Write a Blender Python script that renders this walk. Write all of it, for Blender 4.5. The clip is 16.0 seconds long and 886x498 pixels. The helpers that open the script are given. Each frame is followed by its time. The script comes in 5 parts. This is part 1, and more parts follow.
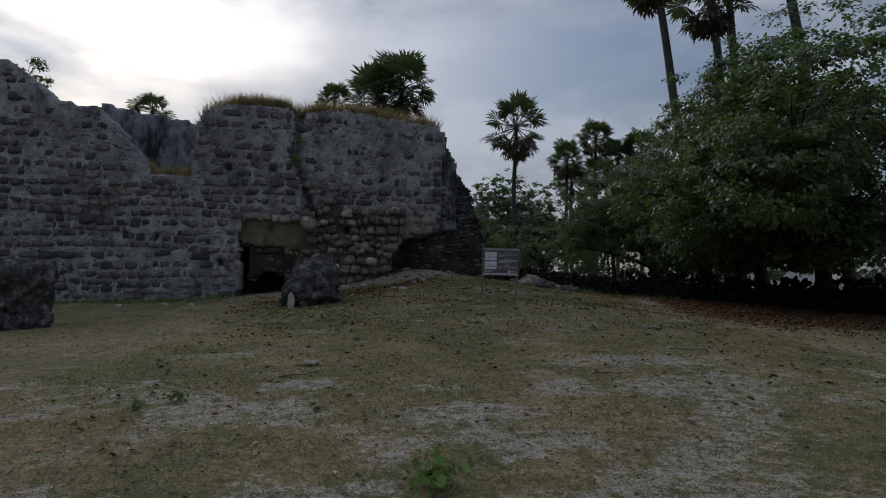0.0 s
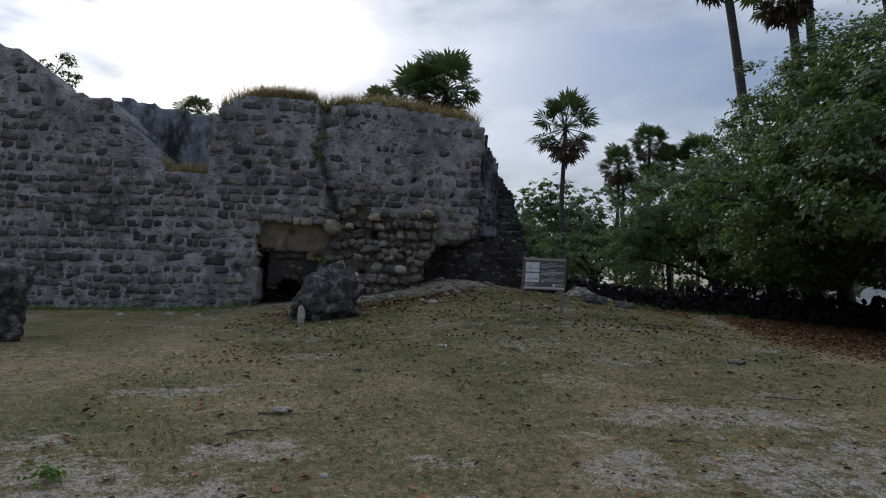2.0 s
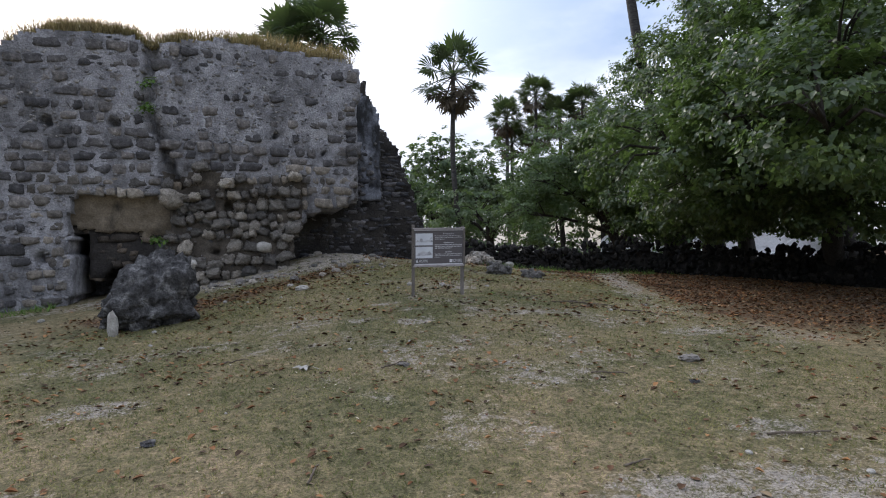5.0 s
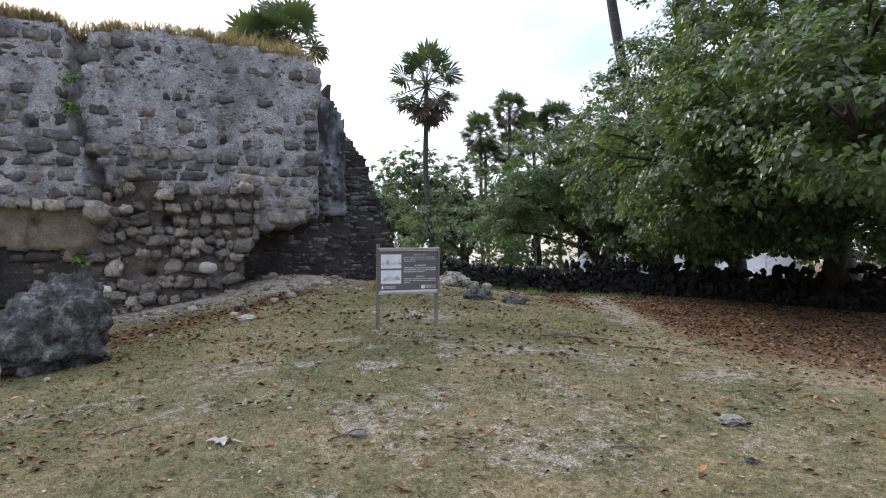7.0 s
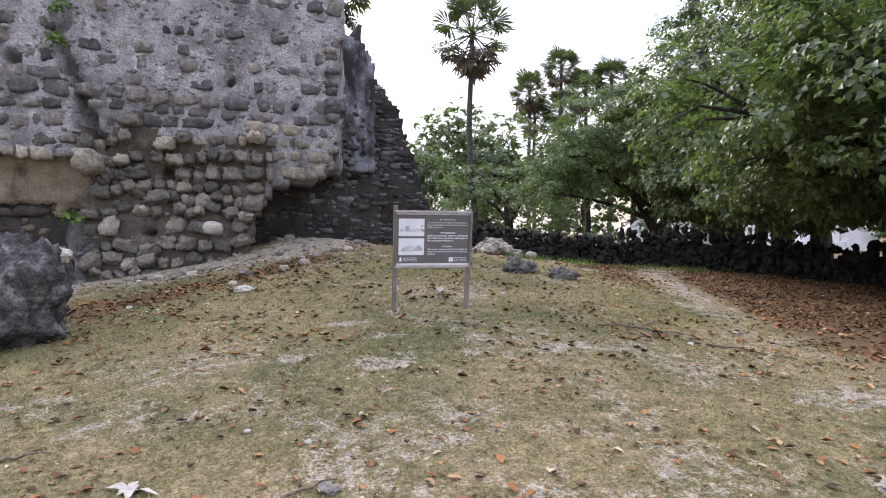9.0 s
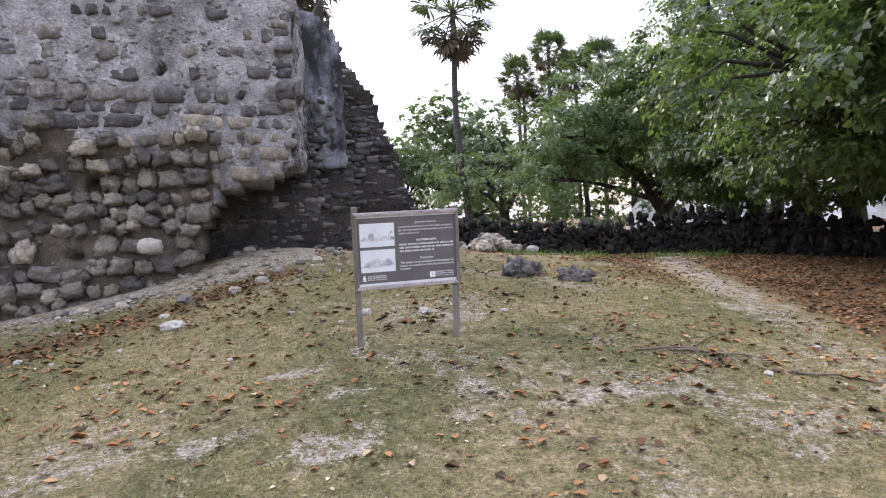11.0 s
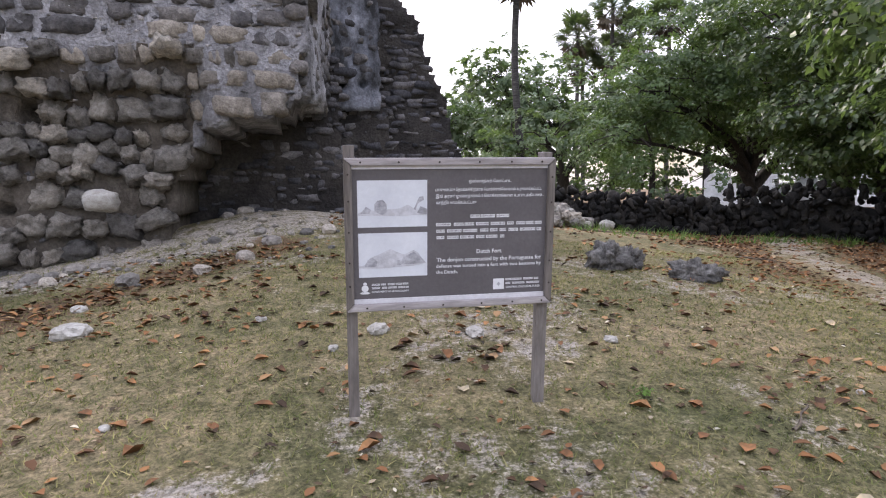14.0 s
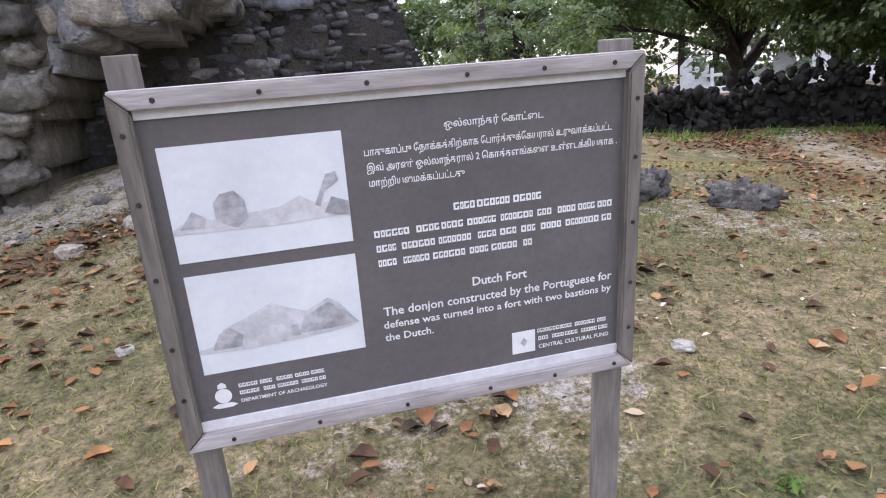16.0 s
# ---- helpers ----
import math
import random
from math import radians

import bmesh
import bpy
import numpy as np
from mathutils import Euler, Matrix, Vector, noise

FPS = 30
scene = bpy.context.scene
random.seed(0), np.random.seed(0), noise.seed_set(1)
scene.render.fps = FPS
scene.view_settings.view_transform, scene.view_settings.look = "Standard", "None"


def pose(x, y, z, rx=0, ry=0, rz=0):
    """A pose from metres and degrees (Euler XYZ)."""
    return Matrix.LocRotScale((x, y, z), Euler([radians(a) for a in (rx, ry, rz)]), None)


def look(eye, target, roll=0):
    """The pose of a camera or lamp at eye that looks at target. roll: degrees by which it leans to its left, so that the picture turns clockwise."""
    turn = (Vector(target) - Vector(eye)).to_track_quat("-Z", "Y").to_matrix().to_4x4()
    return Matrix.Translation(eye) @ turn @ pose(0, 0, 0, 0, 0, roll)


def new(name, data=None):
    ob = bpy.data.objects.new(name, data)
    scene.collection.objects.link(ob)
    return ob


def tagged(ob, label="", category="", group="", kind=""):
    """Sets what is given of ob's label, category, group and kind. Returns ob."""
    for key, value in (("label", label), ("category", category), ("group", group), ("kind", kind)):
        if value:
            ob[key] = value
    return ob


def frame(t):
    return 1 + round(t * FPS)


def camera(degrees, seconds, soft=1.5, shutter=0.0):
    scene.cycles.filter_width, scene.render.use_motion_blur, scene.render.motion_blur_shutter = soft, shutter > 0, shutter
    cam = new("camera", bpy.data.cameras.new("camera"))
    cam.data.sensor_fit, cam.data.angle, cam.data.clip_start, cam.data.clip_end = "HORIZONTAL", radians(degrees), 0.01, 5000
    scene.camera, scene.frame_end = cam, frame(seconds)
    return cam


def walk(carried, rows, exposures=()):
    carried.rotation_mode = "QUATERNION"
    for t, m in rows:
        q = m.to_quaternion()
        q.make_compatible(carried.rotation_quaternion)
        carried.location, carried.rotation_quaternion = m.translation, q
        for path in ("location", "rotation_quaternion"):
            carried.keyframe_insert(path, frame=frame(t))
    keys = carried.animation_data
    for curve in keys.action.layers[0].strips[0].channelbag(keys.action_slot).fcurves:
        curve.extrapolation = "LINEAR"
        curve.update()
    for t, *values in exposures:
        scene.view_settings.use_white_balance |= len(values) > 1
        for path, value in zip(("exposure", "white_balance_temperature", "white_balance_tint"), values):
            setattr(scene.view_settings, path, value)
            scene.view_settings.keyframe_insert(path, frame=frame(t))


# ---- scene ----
cam = camera(71.0, 16.0, 1.1)
PATH = [
    (0, (0.094, 0.021, 1.489), (0.501, 1.974, 1.625), 1.0),
    (0.5, (0.257, 0.567, 1.496), (0.574, 2.538, 1.611), 3.0),
    (1, (0.483, 1.176, 1.5), (0.95, 3.118, 1.597), 4.0),
    (1.5, (0.567, 1.511, 1.604), (0.984, 3.465, 1.696), 2.3),
    (2, (0.834, 2.097, 1.699), (1.091, 4.074, 1.851), 2.2),
    (2.5, (1.116, 2.639, 1.765), (1.646, 4.562, 1.908), -0.9),
    (2.8, (1.205, 2.916, 1.763), (1.636, 4.862, 1.926), -1.2),
    (3, (1.266, 3.082, 1.744), (1.642, 5.046, 1.804), -1.3),
    (3.5, (1.482, 3.493, 1.73), (1.797, 5.465, 1.822), 4.4),
    (3.7, (1.504, 3.758, 1.814), (1.986, 5.699, 1.846), 2.4),
    (5.8, (1.913, 5.711, 2.226), (2.509, 7.62, 2.257), -1.7),
    (6, (1.97, 5.922, 2.25), (2.554, 7.834, 2.303), -0.3),
    (6.5, (2.071, 6.322, 2.285), (2.784, 8.19, 2.289), -1.5),
    (7, (2.271, 6.735, 2.309), (2.946, 8.616, 2.378), -1.2),
    (7.5, (2.407, 7.17, 2.31), (3.103, 9.045, 2.346), -0.1),
    (8, (2.611, 7.596, 2.339), (3.505, 9.383, 2.243), -2.4),
    (8.5, (2.805, 8.078, 2.368), (3.387, 9.989, 2.279), -1.1),
    (8.7, (2.921, 8.256, 2.382), (3.451, 10.184, 2.323), 0.5),
    (10.8, (3.703, 10.205, 2.477), (4.295, 12.114, 2.419), -3.9),
    (11, (3.803, 10.413, 2.517), (4.346, 12.336, 2.443), -3.4),
    (11.5, (3.937, 10.863, 2.5), (4.37, 12.815, 2.469), -0.1),
    (12, (4.066, 11.413, 2.524), (4.601, 13.337, 2.412), -1.0),
    (12.5, (4.174, 11.952, 2.555), (4.454, 13.931, 2.502), -0.0),
    (13, (4.262, 12.427, 2.573), (4.68, 14.381, 2.502), -0.4),
    (13.5, (4.373, 12.888, 2.56), (4.834, 14.834, 2.555), -3.9),
    (14, (4.443, 13.292, 2.523), (4.844, 15.243, 2.338), -0.8),
    (14.5, (4.563, 13.762, 2.583), (5.141, 15.658, 2.322), -1.9),
    (15, (4.717, 14.238, 2.598), (5.16, 16.174, 2.361), -1.7),
    (15.5, (4.777, 14.658, 2.609), (5.182, 16.605, 2.398), 1.9),
    (16, (4.852, 15.003, 2.628), (5.318, 16.888, 2.146), -5.1),
]
# seconds, stops, white balance: the clip's camera brightens as it turns from the sky
EXPOSURES = [
    (0, -0.85, 6000, 9),
    (0.5, -0.67, 6000, 9),
    (1, -0.62, 6000, 9),
    (1.5, 0.28, 6000, 9),
    (2, -0.32, 6000, 9),
    (2.5, -0.64, 6000, 9),
    (3, -0.47, 6000, 9),
    (3.5, -0.22, 6000, 9),
    (6, 0.92, 6200, 15),
    (6.5, 0.67, 6200, 15),
    (7, 1.22, 6200, 15),
    (7.5, 0.84, 6200, 15),
    (8, 1.32, 6500, 20),
    (8.5, 1.62, 6500, 20),
    (11, 1.81, 6500, 20),
    (11.5, 1.76, 6500, 20),
    (12, 1.69, 6500, 20),
    (12.5, 1.66, 6500, 20),
    (13, 1.56, 6500, 20),
    (13.5, 1.56, 6500, 20),
    (14, 1.66, 6500, 20),
    (14.5, 1.86, 6500, 20),
    (15, 1.91, 6400, 20),
    (15.5, 1.81, 6400, 20),
    (16, 1.96, 6400, 20),
]
walk(cam, [(t, look(eye, target, roll)) for t, eye, target, roll in PATH], EXPOSURES)

# ---- light ----
scene.view_settings.exposure = 0.0
SUN_AZ, SUN_EL = radians(-20.0), radians(32.0)      # azimuth from +y towards +x
world = bpy.data.worlds.new("world")
scene.world = world
world.use_nodes = True
wn, wl = world.node_tree.nodes, world.node_tree.links
wn.clear()
w_out = wn.new("ShaderNodeOutputWorld")
w_bg = wn.new("ShaderNodeBackground")
w_bg.inputs["Strength"].default_value = 0.1
w_sky = wn.new("ShaderNodeTexSky")
w_sky.sky_type = "NISHITA"
w_sky.sun_disc = False
w_sky.sun_elevation = SUN_EL
w_sky.sun_rotation = SUN_AZ
w_sky.dust_density = 2.5
w_tc = wn.new("ShaderNodeTexCoord")
w_map = wn.new("ShaderNodeMapping")
w_map.inputs["Scale"].default_value = (1.0, 1.0, 2.6)
w_map.inputs["Location"].default_value = (3.1, 0.4, 0.2)
w_noise = wn.new("ShaderNodeTexNoise")
w_noise.inputs["Scale"].default_value = 2.3
w_noise.inputs["Detail"].default_value = 7.0
w_noise.inputs["Roughness"].default_value = 0.52
w_ramp = wn.new("ShaderNodeValToRGB")
w_ramp.color_ramp.elements[0].position = 0.36
w_ramp.color_ramp.elements[1].position = 0.60
w_n2 = wn.new("ShaderNodeTexNoise")
w_n2.inputs["Scale"].default_value = 3.7
w_n2.inputs["Detail"].default_value = 5.0
w_cloud = wn.new("ShaderNodeValToRGB")
w_cloud.color_ramp.elements[0].position = 0.35
w_cloud.color_ramp.elements[0].color = (4.2, 4.6, 5.4, 1)
w_cloud.color_ramp.elements[1].position = 0.62
w_cloud.color_ramp.elements[1].color = (9.0, 9.2, 9.7, 1)
w_mix = wn.new("ShaderNodeMix")
w_mix.data_type = "RGBA"
wl.new(w_tc.outputs["Generated"], w_map.inputs["Vector"])
wl.new(w_map.outputs["Vector"], w_noise.inputs["Vector"])
wl.new(w_map.outputs["Vector"], w_n2.inputs["Vector"])
wl.new(w_noise.outputs["Fac"], w_ramp.inputs["Fac"])
wl.new(w_n2.outputs["Fac"], w_cloud.inputs["Fac"])
wl.new(w_ramp.outputs["Color"], w_mix.inputs["Factor"])
wl.new(w_sky.outputs["Color"], w_mix.inputs["A"])
wl.new(w_cloud.outputs["Color"], w_mix.inputs["B"])
# haze glows broadly towards the veiled sun
w_dot = wn.new("ShaderNodeVectorMath")
w_dot.operation = "DOT_PRODUCT"
w_dot.inputs[1].default_value = (math.sin(SUN_AZ) * math.cos(SUN_EL), math.cos(SUN_AZ) * math.cos(SUN_EL), math.sin(SUN_EL))
w_glow = wn.new("ShaderNodeMapRange")
w_glow.interpolation_type = "SMOOTHSTEP"
w_glow.inputs["From Min"].default_value, w_glow.inputs["From Max"].default_value = -0.2, 1.0
w_glow.inputs["To Min"].default_value, w_glow.inputs["To Max"].default_value = 0.95, 1.15
w_mul = wn.new("ShaderNodeMix")
w_mul.data_type, w_mul.blend_type = "RGBA", "MULTIPLY"
w_mul.inputs["Factor"].default_value = 1.0
wl.new(w_tc.outputs["Generated"], w_dot.inputs[0])
wl.new(w_dot.outputs["Value"], w_glow.inputs["Value"])
wl.new(w_mix.outputs["Result"], w_mul.inputs["A"])
# an overcast sky is brighter overhead than at the horizon
w_sep = wn.new("ShaderNodeSeparateXYZ")
w_up = wn.new("ShaderNodeMapRange")
w_up.inputs["To Min"].default_value, w_up.inputs["To Max"].default_value = 0.62, 1.7
w_fac = wn.new("ShaderNodeMath")
w_fac.operation = "MULTIPLY"
wl.new(w_tc.outputs["Generated"], w_sep.inputs["Vector"])
wl.new(w_sep.outputs["Z"], w_up.inputs["Value"])
wl.new(w_glow.outputs["Result"], w_fac.inputs[0])
wl.new(w_up.outputs["Result"], w_fac.inputs[1])
wl.new(w_fac.outputs[0], w_mul.inputs["B"])
wl.new(w_mul.outputs["Result"], w_bg.inputs["Color"])
wl.new(w_bg.outputs["Background"], w_out.inputs["Surface"])

sun_data = bpy.data.lights.new("sun", "SUN")
sun_data.energy, sun_data.angle, sun_data.color = 0.9, radians(14), (1.0, 0.95, 0.88)
sun = new("sun", sun_data)
SUN_DIR = Vector((math.sin(SUN_AZ) * math.cos(SUN_EL), math.cos(SUN_AZ) * math.cos(SUN_EL), math.sin(SUN_EL)))
sun.matrix_world = look(SUN_DIR * 60, (0, 0, 0))


# ---- materials ----
def noise_node(nt, scale, detail=4.0, rough=0.6, stretch=None):
    tc = nt.nodes.new("ShaderNodeTexCoord")
    n = nt.nodes.new("ShaderNodeTexNoise")
    n.inputs["Scale"].default_value = scale
    n.inputs["Detail"].default_value = detail
    n.inputs["Roughness"].default_value = rough
    if stretch:
        mp = nt.nodes.new("ShaderNodeMapping")
        mp.inputs["Scale"].default_value = stretch
        nt.links.new(tc.outputs["Object"], mp.inputs["Vector"])
        nt.links.new(mp.outputs["Vector"], n.inputs["Vector"])
    else:
        nt.links.new(tc.outputs["Object"], n.inputs["Vector"])
    return n.outputs["Fac"]


def ramp_node(nt, fac, stops):
    r = nt.nodes.new("ShaderNodeValToRGB")
    els = r.color_ramp.elements
    while len(els) < len(stops):
        els.new(0.5)
    for e, (p, c) in zip(els, stops):
        e.position = p
        e.color = (*c, 1) if len(c) == 3 else c
    nt.links.new(fac, r.inputs["Fac"])
    return r.outputs["Color"]


def mix_node(nt, fac, a, b, mode="MIX"):
    m = nt.nodes.new("ShaderNodeMix")
    m.data_type, m.blend_type = "RGBA", mode
    for sock, v in (("Factor", fac), ("A", a), ("B", b)):
        if isinstance(v, (int, float)):
            m.inputs[sock].default_value = v
        elif isinstance(v, tuple):
            m.inputs[sock].default_value = (*v, 1)
        else:
            nt.links.new(v, m.inputs[sock])
    return m.outputs["Result"]


def start_material(name, rough=0.9, metal=0.0):
    m = bpy.data.materials.new(name)
    m.use_nodes = True
    nt = m.node_tree
    b = nt.nodes["Principled BSDF"]
    b.inputs["Roughness"].default_value = rough
    b.inputs["Metallic"].default_value = metal
    b.inputs["Specular IOR Level"].default_value = 0.25
    return m, nt, b


def add_bump(nt, b, fac, strength, distance):
    bp = nt.nodes.new("ShaderNodeBump")
    bp.inputs["Strength"].default_value = strength
    bp.inputs["Distance"].default_value = distance
    nt.links.new(fac, bp.inputs["Height"])
    nt.links.new(bp.outputs["Normal"], b.inputs["Normal"])


def random_value(nt, island):
    if island:
        return nt.nodes.new("ShaderNodeNewGeometry").outputs["Random Per Island"]
    return nt.nodes.new("ShaderNodeObjectInfo").outputs["Random"]


def surface(name, stops, scale=6.0, rough=0.9, grain=(0.75, 1.2), grain_scale=40.0, bump=0.4, dist=0.01,
            vary=None, island=False, stain=None, stain_scale=0.8, stain_cut=(0.5, 0.65), stretch=None, metal=0.0):
    """A two-scale mottled surface, with per-piece variation and stains of their own shape."""
    m, nt, b = start_material(name, rough, metal)
    col = ramp_node(nt, noise_node(nt, scale, 5.0, 0.6, stretch), stops)
    if vary:
        v = ramp_node(nt, random_value(nt, island), vary)
        col = mix_node(nt, 1.0, col, v, "MULTIPLY")
    g = noise_node(nt, grain_scale, 3.0, 0.7, stretch)
    lo, hi = grain
    col = mix_node(nt, 1.0, col, ramp_node(nt, g, [(0.3, (lo, lo, lo)), (0.7, (hi, hi, hi))]), "MULTIPLY")
    if stain:
        s = ramp_node(nt, noise_node(nt, stain_scale, 6.0, 0.65, (1, 1, 0.45)), [(stain_cut[0], (0, 0, 0)), (stain_cut[1], (1, 1, 1))])
        col = mix_node(nt, s, col, stain)
    nt.links.new(col, b.inputs["Base Color"])
    if bump:
        add_bump(nt, b, g, bump, dist)
    return m


VAR = [(0.0, (0.45, 0.46, 0.48)), (0.3, (0.72, 0.72, 0.73)), (0.6, (0.98, 0.96, 0.94)), (0.85, (1.25, 1.2, 1.13)), (1.0, (1.7, 1.64, 1.55))]
DARK = (0.035, 0.036, 0.038)
M_MORTAR = surface("lime_mortar", [(0.3, (0.200, 0.196, 0.205)), (0.5, (0.340, 0.335, 0.350)), (0.7, (0.470, 0.465, 0.485))], 3.2, 0.95, (0.6, 1.3), 26, 1.0, 0.04, stain=(0.07, 0.068, 0.068), stain_scale=0.9, stain_cut=(0.48, 0.7))


def rubble_packing(m, scale=(5.0, 5.0, 8.5)):
    """Small packing stones and dark joints between the larger stones of a rubble face."""
    nt = m.node_tree
    b = nt.nodes["Principled BSDF"]
    old = b.inputs["Base Color"].links[0].from_socket
    tc = nt.nodes.new("ShaderNodeTexCoord")
    wob = nt.nodes.new("ShaderNodeTexNoise")
    wob.inputs["Scale"].default_value = 3.0
    add = nt.nodes.new("ShaderNodeVectorMath")
    add.operation = "MULTIPLY_ADD"
    add.inputs[1].default_value = (0.16, 0.16, 0.16)
    mp = nt.nodes.new("ShaderNodeMapping")
    mp.inputs["Scale"].default_value = scale
    nt.links.new(tc.outputs["Object"], wob.inputs["Vector"])
    nt.links.new(wob.outputs["Color"], add.inputs[0])
    nt.links.new(tc.outputs["Object"], add.inputs[2])
    nt.links.new(add.outputs["Vector"], mp.inputs["Vector"])
    cell, edge = nt.nodes.new("ShaderNodeTexVoronoi"), nt.nodes.new("ShaderNodeTexVoronoi")
    edge.feature = "DISTANCE_TO_EDGE"
    for n in (cell, edge):
        n.inputs["Scale"].default_value = 1.0
        nt.links.new(mp.outputs["Vector"], n.inputs["Vector"])
    bw = nt.nodes.new("ShaderNodeRGBToBW")
    nt.links.new(cell.outputs["Color"], bw.inputs["Color"])
    col = mix_node(nt, 1.0, old, ramp_node(nt, bw.outputs["Val"], [(0.2, (0.72, 0.72, 0.73)), (0.5, (0.98, 0.98, 0.98)), (0.8, (1.22, 1.2, 1.18))]), "MULTIPLY")
    col = mix_node(nt, 1.0, col, ramp_node(nt, edge.outputs["Distance"], [(0.0, (0.66, 0.65, 0.65)), (0.16, (1, 1, 1))]), "MULTIPLY")
    # patches of render still hide the packing
    col = mix_node(nt, ramp_node(nt, noise_node(nt, 1.3, 5.0, 0.65), [(0.45, (0.05, 0.05, 0.05)), (0.66, (0.6, 0.6, 0.6))]), old, col)
    nt.links.new(col, b.inputs["Base Color"])
    bump = nt.nodes.new("ShaderNodeBump")
    bump.inputs["Strength"].default_value, bump.inputs["Distance"].default_value = 0.2, 0.05
    nt.links.new(ramp_node(nt, edge.outputs["Distance"], [(0.0, (0, 0, 0)), (0.2, (1, 1, 1))]), bump.inputs["Height"])
    nt.links.new(b.inputs["Normal"].links[0].from_socket, bump.inputs["Normal"])
    nt.links.new(bump.outputs["Normal"], b.inputs["Normal"])


rubble_packing(M_MORTAR, (9.0, 9.0, 13.0))
# grey plaster; the blue cast is lens-flare haze painted into the colour
M_PLASTER = surface("haze_blue_grey_plaster", [(0.3, (0.154, 0.163, 0.194)), (0.55, (0.260, 0.273, 0.316)), (0.75, (0.367, 0.378, 0.419))], 2.6, 0.9, (0.6, 1.3), 16, 0.9, 0.03, stain=DARK, stain_scale=1.5, stain_cut=(0.44, 0.6))
M_STONE = surface("coral_stone", [(0.3, (0.090, 0.086, 0.088)), (0.55, (0.172, 0.164, 0.162)), (0.75, (0.310, 0.297, 0.290))], 9, 0.95, (0.7, 1.22), 34, 1.0, 0.03, VAR, True, DARK, 1.0, (0.55, 0.72))
M_WARMSTONE = surface("sandy_coral_stone", [(0.3, (0.150, 0.136, 0.118)), (0.55, (0.262, 0.240, 0.212)), (0.75, (0.400, 0.372, 0.335))], 8, 0.95, (0.68, 1.22), 34, 1.0, 0.03, VAR, True, DARK, 1.2, (0.56, 0.72))
M_CHINK = surface("pale_chinking_stone", [(0.3, (0.150, 0.147, 0.150)), (0.55, (0.270, 0.265, 0.268)), (0.75, (0.400, 0.392, 0.395))], 12, 0.95, (0.6, 1.3), 40, 0.8, 0.02, VAR, True, DARK, 1.1, (0.56, 0.72))
M_BROWNSTONE = surface("brown_bared_stone", [(0.3, (0.095, 0.080, 0.066)), (0.55, (0.165, 0.140, 0.115)), (0.75, (0.260, 0.225, 0.190))], 6, 0.95, (0.55, 1.3), 28, 1.0, 0.03, VAR, True)
M_STONE_PART = surface("coral_stone_loose", [(0.3, (0.190, 0.175, 0.155)), (0.5, (0.335, 0.312, 0.280)), (0.72, (0.480, 0.450, 0.406))], 6, 0.95, (0.66, 1.25), 34, 1.0, 0.03, VAR, False, (0.06, 0.056, 0.052), 2.2, (0.56, 0.7))
# with M_DARKMORTAR below, darkened so the colour carries the shade of the recesses
M_DARKSTONE = surface("weathered_shade_dark_stone", [(0.3, (0.065, 0.065, 0.071)), (0.55, (0.124, 0.122, 0.131)), (0.78, (0.260, 0.256, 0.266))], 4, 0.95, (0.55, 1.3), 30, 0.9, 0.02, VAR, True)
M_DARKMORTAR = surface("shade_dark_rubble_core", [(0.3, (0.028, 0.026, 0.026)), (0.6, (0.064, 0.058, 0.053)), (0.8, (0.137, 0.124, 0.109))], 1.5, 0.97, (0.6, 1.3), 22, 0.9, 0.03)
M_EARTH = surface("beige_earth_fill", [(0.3, (0.20, 0.165, 0.122)), (0.6, (0.32, 0.268, 0.206)), (0.8, (0.43, 0.366, 0.29))], 2.5, 0.97, (0.7, 1.2), 24, 0.7, 0.02, stain=(0.061, 0.055, 0.049), stain_scale=1.6, stain_cut=(0.55, 0.7))
# brown earth, with the shadow between protruding stones added to its colour
M_BEDDING = surface("shade_dark_earth_bedding", [(0.3, (0.070, 0.060, 0.050)), (0.55, (0.120, 0.104, 0.086)), (0.78, (0.205, 0.182, 0.152))], 5, 0.97, (0.65, 1.25), 28, 0.9, 0.03)
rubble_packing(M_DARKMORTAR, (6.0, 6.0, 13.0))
M_BOULDER = surface("dark_coral_boulder", [(0.3, (0.038, 0.037, 0.037)), (0.52, (0.082, 0.080, 0.080)), (0.68, (0.22, 0.216, 0.21)), (0.82, (0.40, 0.39, 0.37))], 5.5, 0.95, (0.4, 1.5), 15, 1.0, 0.08)
# coral rubble whose near-black colour stands for deep shade under the trees
M_SHADEDWALL = surface("shade_blackened_coral_rubble", [(0.3, (0.013, 0.013, 0.013)), (0.6, (0.03, 0.028, 0.026)), (0.8, (0.075, 0.069, 0.061))], 3, 0.95, (0.6, 1.3), 30, 0.9, 0.02, VAR, True)
M_ROCK = surface("pitted_grey_rock", [(0.3, (0.070, 0.066, 0.062)), (0.5, (0.150, 0.143, 0.135)), (0.72, (0.300, 0.288, 0.270))], 9, 0.95, (0.6, 1.3), 40, 1.0, 0.03)
M_PALE = surface("pale_limestone", [(0.3, (0.30, 0.28, 0.245)), (0.6, (0.46, 0.44, 0.40))], 6, 0.9, (0.7, 1.15), 40, 0.6, 0.01)
M_POST = surface("weathered_timber", [(0.3, (0.12, 0.104, 0.092)), (0.55, (0.195, 0.174, 0.16)), (0.75, (0.275, 0.252, 0.238))], 9, 0.8, (0.7, 1.25), 60, 0.5, 0.004, stretch=(1, 1, 0.12))
M_RAIL = surface("weathered_timber_rail", [(0.3, (0.244, 0.22, 0.213)), (0.55, (0.378, 0.348, 0.348)), (0.75, (0.488, 0.458, 0.458))], 9, 0.75, (0.7, 1.2), 60, 0.5, 0.004, stretch=(0.12, 1, 1))
